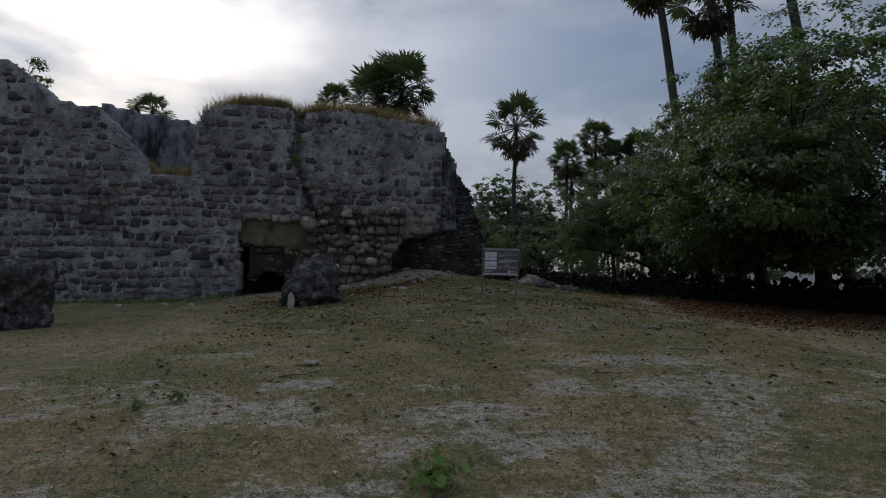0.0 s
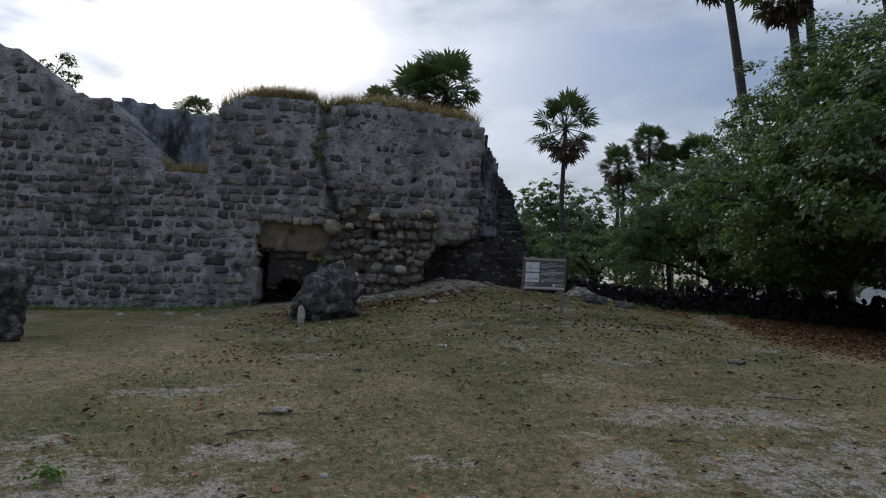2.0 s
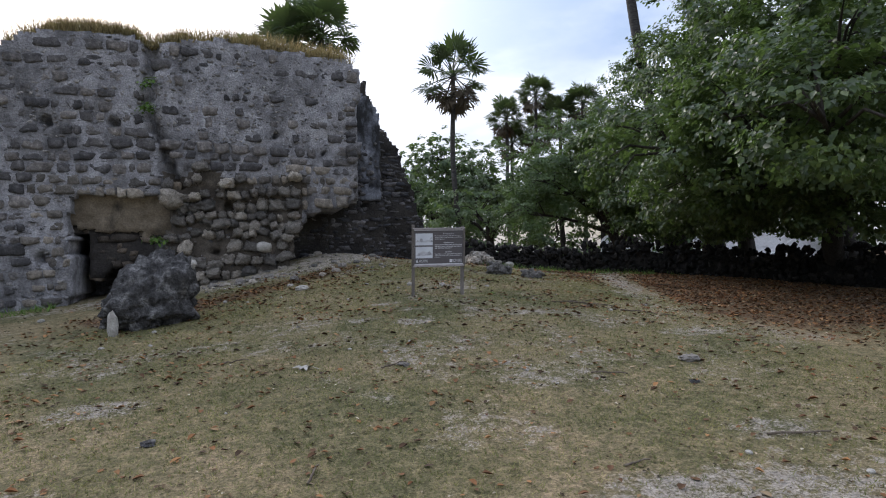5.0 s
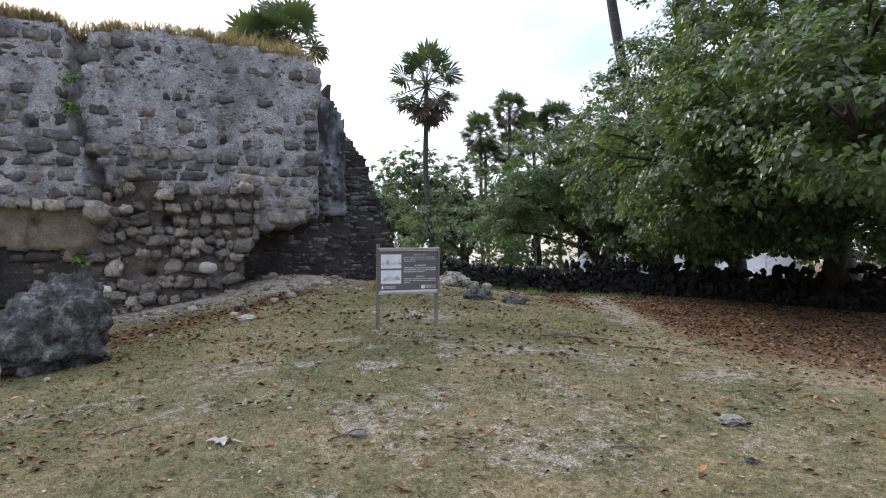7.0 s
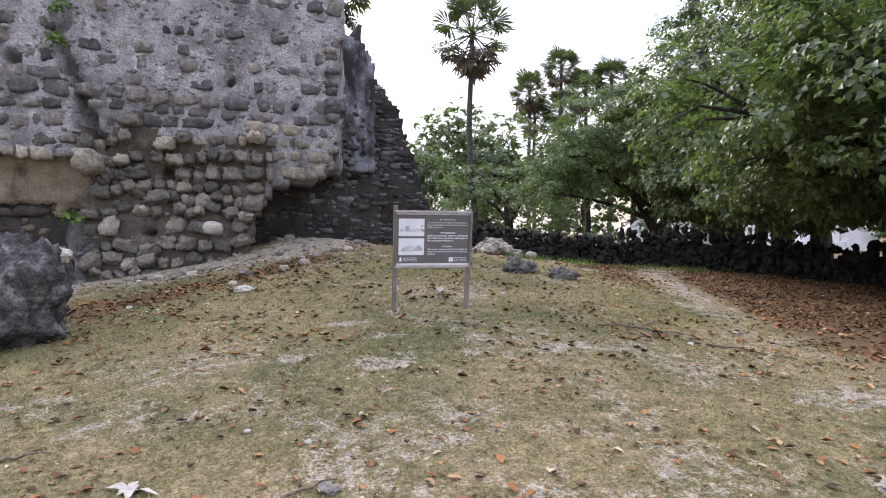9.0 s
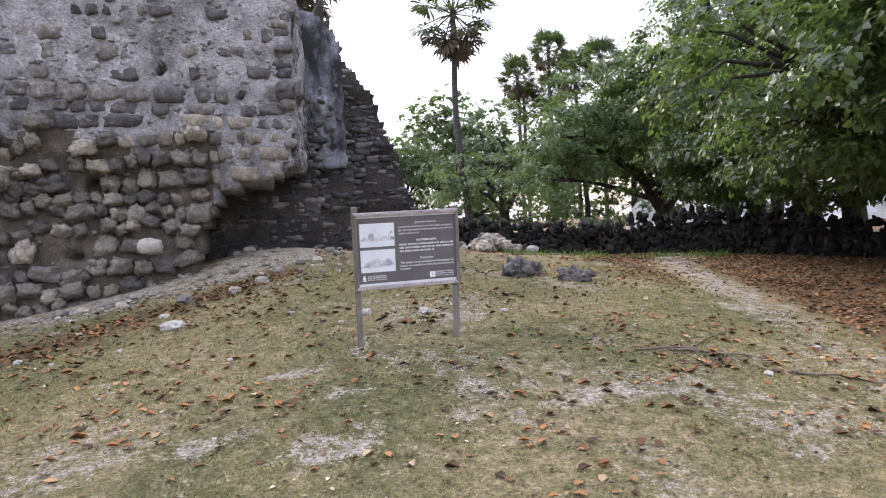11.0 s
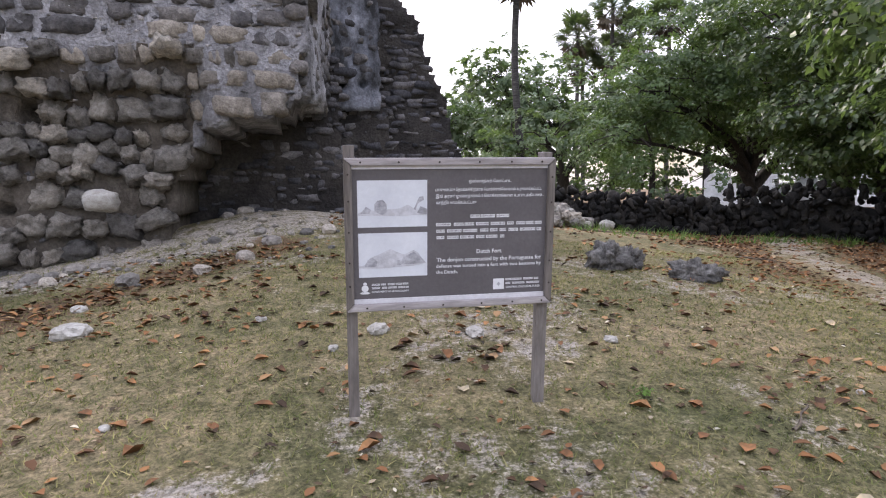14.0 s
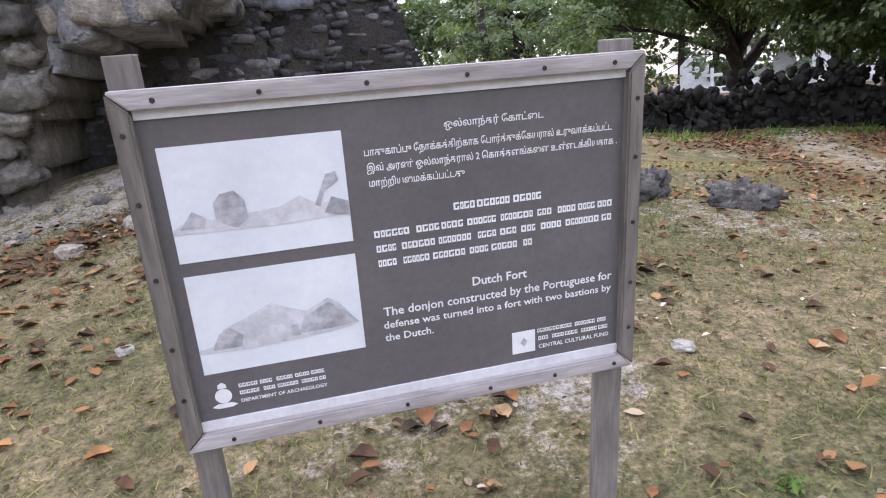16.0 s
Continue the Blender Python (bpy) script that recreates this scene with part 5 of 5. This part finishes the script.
emblem = part("emblem", flat_shape(ring, -0.0228), M_WHITE, panel, "white round emblem")
part("emblem_top", flat_shape([(0.08, 0.607), (0.081, 0.598), (0.089, 0.593), (0.097, 0.598), (0.098, 0.607)], -0.0231), M_WHITE, emblem)
part("emblem_base", flat_shape([(0.063, 0.648), (0.075, 0.642), (0.103, 0.642), (0.115, 0.648), (0.103, 0.653), (0.075, 0.653)], -0.0231), M_WHITE, emblem)


# ---- boulders and loose stones ----
def boulder(name, at, size, seed, label, material, rough=0.28, sub=4, turn=0.0, sink=0.12, group="", category="rock", taper=0.0):
    bm = bmesh.new()
    bmesh.ops.create_icosphere(bm, subdivisions=sub, radius=0.5)
    off = Vector((seed * 3.7, seed * 1.3, -seed * 2.1))
    for v in bm.verts:
        c = v.co.normalized()
        q = max(abs(c.x), abs(c.y), abs(c.z))
        k = 0.5 * (0.75 + 0.25 / q)
        k *= 1 + rough * noise.noise(c * 1.6 + off) + rough * 0.6 * noise.noise(c * 4 + off) + rough * 0.4 * noise.noise(c * 9 + off) + (rough * 0.22 * noise.noise(c * 19 + off) + rough * 0.1 * noise.noise(c * 37 + off) if sub > 3 else 0)
        nar = 1 - taper * (c.z * k + 0.5)
        v.co = Vector((c.x * k * size[0] * nar + taper * 0.35 * size[0] * c.z * k, c.y * k * size[1] * nar, c.z * k * size[2]))
    for fc in bm.faces:
        fc.smooth = sub > 3
    x, y = at
    ob = part(name, bm, material)
    ob.matrix_basis = pose(x, y, gz(x, y) + size[2] * (0.5 - sink), 0, 0, turn)
    return tagged(ob, label, category, group)


boulder("masonry_block", (0.14, 16.65), (1.7, 1.3, 1.42), 1, "fallen dark lump of coral masonry standing in the grass", M_BOULDER, 0.33, 5, 10, 0.15, taper=0.42)
boulder("masonry_block", (-5.9, 13.9), (1.7, 1.4, 1.5), 4, "dark fallen lump of coral masonry at the grass edge", M_BOULDER, 0.3, 5, 40, 0.1)
boulder("pale_stone", (0.62, 16.95), (0.28, 0.25, 0.2), 3, "pale limestone lying against the fallen masonry", M_PALE, 0.2, 3).location.z += 0.85
boulder("pale_stone", (-0.42, 16.0), (0.16, 0.14, 0.46), 5, "small upright pale stone beside the fallen masonry", M_PALE, 0.2, 3, 0, 0.15)
boulder("rock", (7.58, 19.55), (0.40, 0.32, 0.36), 6, "small grey coral rock in the turf", M_ROCK, 0.62, 4, 20, 0.2)
boulder("rock", (7.95, 19.7), (0.22, 0.2, 0.24), 7, "small grey coral rock in the turf", M_ROCK, 0.8, 4, 70, 0.2)
boulder("rock", (8.35, 19.15), (0.48, 0.22, 0.26), 8, "long low jagged grey coral rock in the turf", M_ROCK, 0.62, 4, -38, 0.2)
for k in range(44):
    q = random.Random(900 + k)
    x, y, s = q.gauss(9.3, 0.36), q.gauss(25.4, 0.3), q.uniform(0.14, 0.36)
    boulder("rubble_stone", (x, y), (s, s * 0.8, s * 0.7), 500 + k, "pale grey rubble stone in a low heap", M_STONE_PART if k % 3 else M_PALE, 0.3, 3, k * 31, 0.1, "heaped rubble stones", "stone").location.z += max(0.0, 0.34 - 0.6 * math.hypot(x - 9.3, y - 25.4))
for k, (x, y, s) in enumerate([(2.7, 18.15, 0.26), (4.85, 17.55, 0.17), (5.5, 17.38, 0.16), (-4.0, 18.95, 0.2), (-3.2, 18.5, 0.18), (-2.2, 18.8, 0.15), (6.4, 17.15, 0.1), (2.5, 18.9, 0.14), (-5.2, 18.9, 0.2), (1.2, 17.9, 0.12)]):
    boulder("pale_stone", (x, y), (s, s * 0.7, s * 0.55), 20 + k, "small pale limestone lying in the turf", M_PALE, 0.25, 3, k * 50, 0.3, "loose pale stones", "stone")
scatter = random.Random(8)
for k in range(120):
    x, y = scatter.uniform(0.3, 5.2), scatter.gauss(21.5, 0.8)
    if y > 20.9 and x < 2.8:
        y = 20.9 - scatter.random() * 0.6
    s = scatter.uniform(0.05, 0.1) if k % 4 else scatter.uniform(0.12, 0.26)
    boulder("rubble_stone", (x, y), (s, s * 0.8, s * 0.6), 60 + k, "small fallen rubble stone at the wall foot", M_STONE_PART, 0.25, 2, k * 37, 0.3, "fallen rubble stones", "stone")
for k in range(40):
    x, y = scatter.uniform(-2, 9), scatter.uniform(3, 20)
    s = scatter.uniform(0.03, 0.085)
    boulder("pebble", (x, y), (s, s * 0.8, s * 0.6), 160 + k, "small pale pebble lying on dry turf", M_PALE, 0.25, 2, k * 37, 0.3, "pebbles", "stone")


# ---- grass, weeds and leaf litter ----
def blades(points, height, width, rng, lean=0.5):
    n = len(points)
    h = height * rng.uniform(0.5, 1.3, n)
    a = rng.uniform(0, 2 * np.pi, n)
    side = np.stack([np.cos(a), np.sin(a), np.zeros(n)], 1) * (width * rng.uniform(0.6, 1.2, n))[:, None]
    tip = points + np.stack([rng.normal(0, lean, n) * h, rng.normal(0, lean, n) * h, h], 1)
    V = np.stack([points - side, points + side, tip], 1).reshape(-1, 3)
    return V, np.arange(3 * n).reshape(-1, 3)


rng = np.random.default_rng(3)
n = 300000
u = rng.random(n)
py = 1.0 + 20.5 * u
px = -4 + 0.25 * py + rng.random(n) * (12.5 - 0.1 * py) - 1.0
bare = np.maximum(sand_mask(px, py), mould_mask(px, py) * 0.8)
keep = rng.random(n) > bare * 0.8 + 0.35 * (fbm(px * 2.5, py * 2.5, 87) > 0.52)
px, py = px[keep], py[keep]
v, f = blades(np.stack([px, py, ground_z(px, py) - 0.004], 1), 0.03, 0.005, rng, 0.9)
tagged(new("turf", mesh_from("turf", v, f, M_TURF)), "short dry trodden turf", "grass", kind="stuff")


def tuft_field(name, xs, ys, zs, height, width, material, label, lean=0.4):
    v, f = blades(np.stack([xs, ys, zs], 1), height, width, rng, lean)
    return tagged(new(name, mesh_from(name, v, f, material)), label, "grass", kind="stuff")


n = 24000
xs = rng.uniform(-3.7, 4.35, n)
keep = rng.random(n) < 0.25 + 0.75 * smooth_step(0.45, 0.6, fbm(xs * 1.6, xs * 0 + 3, 33))
xs = xs[keep]
ys = 21.3 + np.abs(rng.normal(0, 0.55, len(xs)))
tuft_field("dry_grass", xs, ys, np.array([float(front_top(x)) for x in xs]) - 0.06, 0.42, 0.011, M_DRYGRASS, "dry yellow grass along the ruined wall top")
n = 3200
xs, ys = rng.uniform(-5.25, -3.75, n), 21.35 + np.abs(rng.normal(0, 0.6, n))
tuft_field("dry_grass", xs, ys, np.array([float(front_top(x)) for x in xs]) - 0.08, 0.36, 0.01, M_DRYGRASS, "dry yellow grass on the low broken ledge")
xs, ys = rng.uniform(-9.5, -2.5, 900), rng.uniform(20.3, 21.1, 900)
tuft_field("weeds", xs, ys, ground_z(xs, ys), 0.14, 0.012, M_WEED, "green weeds along the wall foot", 0.7)
cx, cy = rng.uniform(9, 18, 60), rng.uniform(23.8, 25.4, 60)
xs, ys = np.repeat(cx, 14) + rng.normal(0, 0.14, 840), np.repeat(cy, 14) + rng.normal(0, 0.14, 840)
tuft_field("weeds", xs, ys, ground_z(xs, ys), 0.16, 0.012, M_WEED, "green weeds along the boundary wall", 0.7)


def weed_clump(at, seed, size=0.2, z=None):
    rr = np.random.default_rng(seed)
    n = 60
    p = rr.normal(0, size * 0.35, (n, 3)) * np.array([1, 1, 0.5]) + np.array([0, 0, size * 0.45])
    d = p / (np.linalg.norm(p, axis=1)[:, None] + 1e-6)
    v, f = leaf_cloud(p, d, size * 0.35, rr, 0.1)
    ob = new("weed", mesh_from("weed", v, f, M_WEED))
    ob.location = (at[0], at[1], gz(*at) if z is None else z)
    return tagged(ob, "small leafy green weed", "plant", kind="stuff")


weed_clump((-0.45, 21.3), 1, 0.3, 2.55)
weed_clump((0.92, 4.05), 2, 0.26)
weed_clump((-1.2, 6.7), 6, 0.16)
weed_clump((-1.5, 6.5), 7, 0.14)
weed_clump((-0.6, 21.1), 3, 0.28, 5.7)
weed_clump((-0.55, 21.1), 4, 0.28, 6.3)
weed_clump((6.2, 16.35), 5, 0.06)

LIT_V = np.array([(0, 0, 0), (-0.3, 0.3, 0.10), (-0.28, 0.62, 0.13), (0, 1.0, 0.05), (0.28, 0.62, 0.14), (0.3, 0.3, 0.08), (0, 0.5, 0.0)])


def litter_arrays(xs, ys, size, rr):
    n = len(xs)
    a = rr.uniform(0, 2 * np.pi, n)
    s = size * rr.uniform(0.5, 1.25, n)
    curl = rr.uniform(0.3, 2.6, n)
    V = np.repeat(LIT_V[None], n, 0) * s[:, None, None]
    V[:, :, 2] *= curl[:, None]
    tilt = rr.normal(0, 0.25, n)
    V[:, :, 2] += V[:, :, 1] * np.abs(tilt)[:, None] * 0.5 + 0.004
    c, sn = np.cos(a)[:, None], np.sin(a)[:, None]
    X, Y = V[:, :, 0] * c - V[:, :, 1] * sn, V[:, :, 0] * sn + V[:, :, 1] * c
    gxs, gys = xs[:, None] + X, ys[:, None] + Y
    out = np.stack([gxs, gys, V[:, :, 2] + ground_z(xs, ys)[:, None] + 0.004], 2)
    return out.reshape(-1, 3), (LIT_F[None] + (np.arange(n) * 7)[:, None, None]).reshape(-1, 3)


rl = np.random.default_rng(12)
n = 130000
xs, ys = rl.uniform(-2, 18, n), rl.uniform(5, 25.5, n)
dens = np.maximum(mould_mask(xs, ys) * 0.8, 0.045 + 0.17 * smooth_step(8, 14, ys) * smooth_step(0.5, 0.62, fbm(xs * 1.1, ys * 1.1, 55)))
dens *= np.where((ys > 20.9) & (xs < 4.6), 0, 1)
keep = rl.random(n) < dens * 0.75
xs, ys = xs[keep], ys[keep]
v, f = litter_arrays(xs, ys, 0.078, rl)
tagged(new("leaf_litter", mesh_from("leaf_litter", v, f, M_LITTER)), "scattered dry orange and brown fallen leaves", "leaves", kind="stuff")
LEAFS = []
for k in range(6):
    rr = np.random.default_rng(200 + k)
    V = LIT_V * np.array([1, 1, rr.uniform(0.6, 2.4)]) + rr.normal(0, 0.025, LIT_V.shape)
    LEAFS.append(mesh_from("fallen_leaf", V - np.array([0, 0.5, V[:, 2].min()]), LIT_F, M_LITTER_PART))
fall = random.Random(77)
spots = [(5.35, 16.95, 0.2, 14), (5.0, 17.3, 0.4, 12), (4.2, 18.9, 0.5, 16), (6.9, 14.9, 0.6, 14), (5.0, 14.4, 1.2, 14), (3.6, 15.2, 1.1, 14), (6.0, 15.8, 1.0, 16), (7.2, 16.6, 1.0, 16), (7.6, 15.05, 0.35, 22), (6.9, 14.9, 0.15, 8), (2.2, 18.6, 0.7, 30), (1.2, 18.0, 0.6, 24), (3.4, 19.6, 0.6, 24), (5.3, 18.4, 1.2, 16), (4.7, 16.15, 0.1, 4), (3.0, 17.0, 0.9, 14)]
for x, y, sd, k in spots:
    for _ in range(k):
        lx, ly = fall.gauss(x, sd), fall.gauss(y, sd)
        ob = tagged(new("fallen_leaf", fall.choice(LEAFS)), "dry curled orange-brown leaf lying on the turf", "leaf", "fallen leaves")
        s = fall.uniform(0.06, 0.125)
        ob.matrix_basis = pose(lx, ly, gz(lx, ly) + 0.006, fall.uniform(-8, 8), fall.uniform(-8, 8), fall.uniform(0, 360)) @ Matrix.Scale(s, 4)


def stick(at, length, turn, seed, radius=0.012, label="dry grey-brown stick lying on the turf"):
    r2 = random.Random(seed)
    pts, x = [], -length / 2
    a = radians(turn)
    for i in range(7):
        q = x + length * i / 6
        wx, wy = at[0] + q * math.cos(a) + r2.uniform(-.03, .03) * length, at[1] + q * math.sin(a) + r2.uniform(-.03, .03) * length
        pts.append((wx - at[0], wy - at[1], gz(wx, wy) - gz(*at) + radius + 0.02 * r2.random() * (0 < i < 6)))
    ob = new("stick", mesh_from("stick", *tube(pts, [radius * (1 - 0.08 * i) for i in range(7)], 6, 0.3, seed), M_STICK, True))
    ob.location = (at[0], at[1], gz(*at))
    return tagged(ob, label, "stick", "fallen sticks")


for k, (x, y, ln, tn) in enumerate([(5.5, 11.1, 0.42, -25), (3.3, 12.23, 0.36, 20), (-0.05, 7.9, 0.5, 15), (0.1, 8.5, 0.4, -10), (6.02, 9.08, 0.55, -12), (3.8, 7.4, 0.35, -30), (7.7, 15.2, 0.8, -35), (7.35, 15.45, 0.6, -15), (8.3, 14.3, 0.9, -40), (7.9, 15.6, 0.5, 30), (11.0, 21.3, 0.9, -20), (10.2, 24.3, 1.6, -5), (5.4, 15.5, 0.22, 10), (6.9, 16.0, 0.4, 40), (2.1, 9.6, 0.3, 70), (4.4, 9.0, 0.25, 10), (1.5, 13.2, 0.3, 5), (12.6, 19.5, 1.1, 25)]):
    stick((x, y), ln, tn, 300 + k, 0.013 if ln > 0.5 else 0.011)
heap = random.Random(64)
for k in range(22):
    stick((heap.gauss(7.62, 0.28), heap.gauss(15.05, 0.2)), heap.uniform(0.15, 0.5), heap.uniform(-80, 80), 340 + k, heap.uniform(0.004, 0.008), "thin dry brown twig in a loose heap")
LITTER_HEAPS = [((6.8, 11.4), 0.26), ((6.22, 10.6), 0.12), ((0.1, 8.6), 0.22), ((0.85, 10.7), 0.14), ((3.4, 12.2), 0.14)]
for k, (at, s) in enumerate(LITTER_HEAPS):
    boulder("clod", at, (s, s * 0.8, s * 0.35), 400 + k, "crumbly grey clod of dung and dry grass on the turf", M_BOULDER if k % 2 else M_STONE_PART, 0.4, 3, k * 30, 0.25, "clods", "clod")


# a torn white scrap with ragged strips
strips = []
for k in range(6):
    a = 0.5 + k * 1.05
    ca, sa, ln = math.cos(a), math.sin(a), 0.08 + 0.05 * (k % 3)
    strips.append((np.array([(-sa * 0.02, ca * 0.02, 0.01), (sa * 0.02, -ca * 0.02, 0.01), (ca * ln * 0.5 + sa * 0.03, sa * ln * 0.5 - ca * 0.03, 0.045), (ca * ln * 0.5 - sa * 0.03, sa * ln * 0.5 + ca * 0.03, 0.03), (ca * ln, sa * ln, 0.01), (ca * ln - sa * 0.012, sa * ln + ca * 0.012, 0.012)]), np.array([(0, 1, 2, 3), (3, 2, 4, 5)])))
scrap = new("white_scrap", mesh_from("white_scrap", *join_arrays(strips), M_PALE))
scrap.location = (2.28, 12.5, gz(2.28, 12.5))
tagged(scrap, "torn white scrap with ragged strips lying on turf", "litter", kind="stuff")

# small dark and pale crumbs of bark, twig and shell in the turf
n = 22000
xs, ys = rl.uniform(-5, 13, n), rl.uniform(2.5, 21, n)
keep = rl.random(n) < 0.35 + 0.65 * smooth_step(0.45, 0.6, fbm(xs * 1.3, ys * 1.3, 58))
xs, ys = xs[keep], ys[keep]
v, f = litter_arrays(xs, ys, 0.036, rl)
tagged(new("turf_crumbs", mesh_from("turf_crumbs", v, f, M_CRUMB)), "small crumbs of bark and dead leaf in the turf", "debris", kind="stuff")


# ---- graveyard beyond the boundary wall ----
M_TOMB = surface("whitewashed_masonry", [(0.3, (0.6, 0.6, 0.61)), (0.7, (0.78, 0.78, 0.78))], 2, 0.85, (0.85, 1.08), 12, 0.2, 0.01, stain=(0.4, 0.4, 0.4), stain_scale=1.2, stain_cut=(0.6, 0.75))


def tomb(x, y, w, h, kind, seed):
    ob = tagged(new("tombstone"), "whitewashed gravestone on a plinth in the graveyard", "tombstone", "graves beyond the wall")
    ob.location = (x, y, gz(x, y))
    ob.rotation_euler = (0, 0, radians(random.Random(seed).uniform(-15, 15) - 40))
    part("plinth", box_bm(-w * 0.7, w * 0.7, -0.6, 0.6, -0.1, h * 0.3, 0.03), M_TOMB, ob)
    if kind == 0:
        bm = bmesh.new()
        pts = [(-w / 2, h * 0.28), (w / 2, h * 0.28), (w / 2, h * 0.75), (w * 0.3, h * 0.92), (0, h), (-w * 0.3, h * 0.92), (-w / 2, h * 0.75)]
        fr = [bm.verts.new((a, -0.12, c)) for a, c in pts]
        bk = [bm.verts.new((a, 0.12, c)) for a, c in pts]
        bm.faces.new(fr)
        bm.faces.new(bk[::-1])
        for i in range(len(pts)):
            j = (i + 1) % len(pts)
            bm.faces.new((fr[j], fr[i], bk[i], bk[j]))
        part("headstone", bm, M_TOMB, ob)
    else:
        part("upright", box_bm(-0.09, 0.09, -0.08, 0.08, h * 0.28, h * 1.15, 0.02), M_TOMB, ob)
        part("crossbar", box_bm(-w * 0.42, w * 0.42, -0.075, 0.075, h * 0.75, h * 0.9, 0.02), M_TOMB, ob)


gr = random.Random(21)
for k in range(34):
    a = radians(gr.uniform(35, 54))
    d = gr.uniform(38, 50)
    tomb(4.4 + d * math.sin(a), 13.3 + d * math.cos(a), gr.uniform(0.8, 1.7), gr.uniform(1.0, 2.0), 0 if gr.random() < 0.7 else 1, k)
hut = tagged(new("graveyard_shelter"), "small whitewashed open shelter with a flat roof", "shelter")
hut.location = (36.5, 48.5, gz(36.5, 48.5))
hut.rotation_euler = (0, 0, radians(-40))
part("roof", box_bm(-2.4, 2.4, -1.6, 1.6, 2.7, 2.95, 0.04), M_TOMB, hut)
for sx in (-2.1, 2.1):
    for sy in (-1.3, 1.3):
        part("pillar", box_bm(sx - 0.15, sx + 0.15, sy - 0.15, sy + 0.15, -0.1, 2.7, 0.02), M_TOMB, hut)
part("back_wall", box_bm(-1.94, 1.94, 1.18, 1.3, -0.1, 1.3, 0.02), M_TOMB, hut)


# ---- single stones of the bared lower facing, nearest the walk ----
STONE_MESHES = [mesh_from("stone", v, f, M_STONE_PART, True) for v, f in CRAGGY]
for k, m3, at in NEAR_STONES:
    part("stone", STONE_MESHES[k], None, front_core, "", Matrix([[*m3[i], at[i]] for i in range(3)] + [[0, 0, 0, 1]]))
pale = part("stone", mesh_from("pale_stone_block", *BLOCKS[7], M_PALE, True), None, front_core, "pale squared limestone block")
pale.matrix_basis = pose(2.02, 21.22, 2.46, 0, 3, 0) @ Matrix.Diagonal((0.36, 0.38, 0.25, 1))
jut = part("stone", STONE_MESHES[5], None, front_core, "large jutting pale stone beside the breach")
jut.matrix_basis = pose(-0.1, 21.15, 3.66, 5, 15, 0) @ Matrix.Diagonal((0.46, 0.56, 0.42, 1))
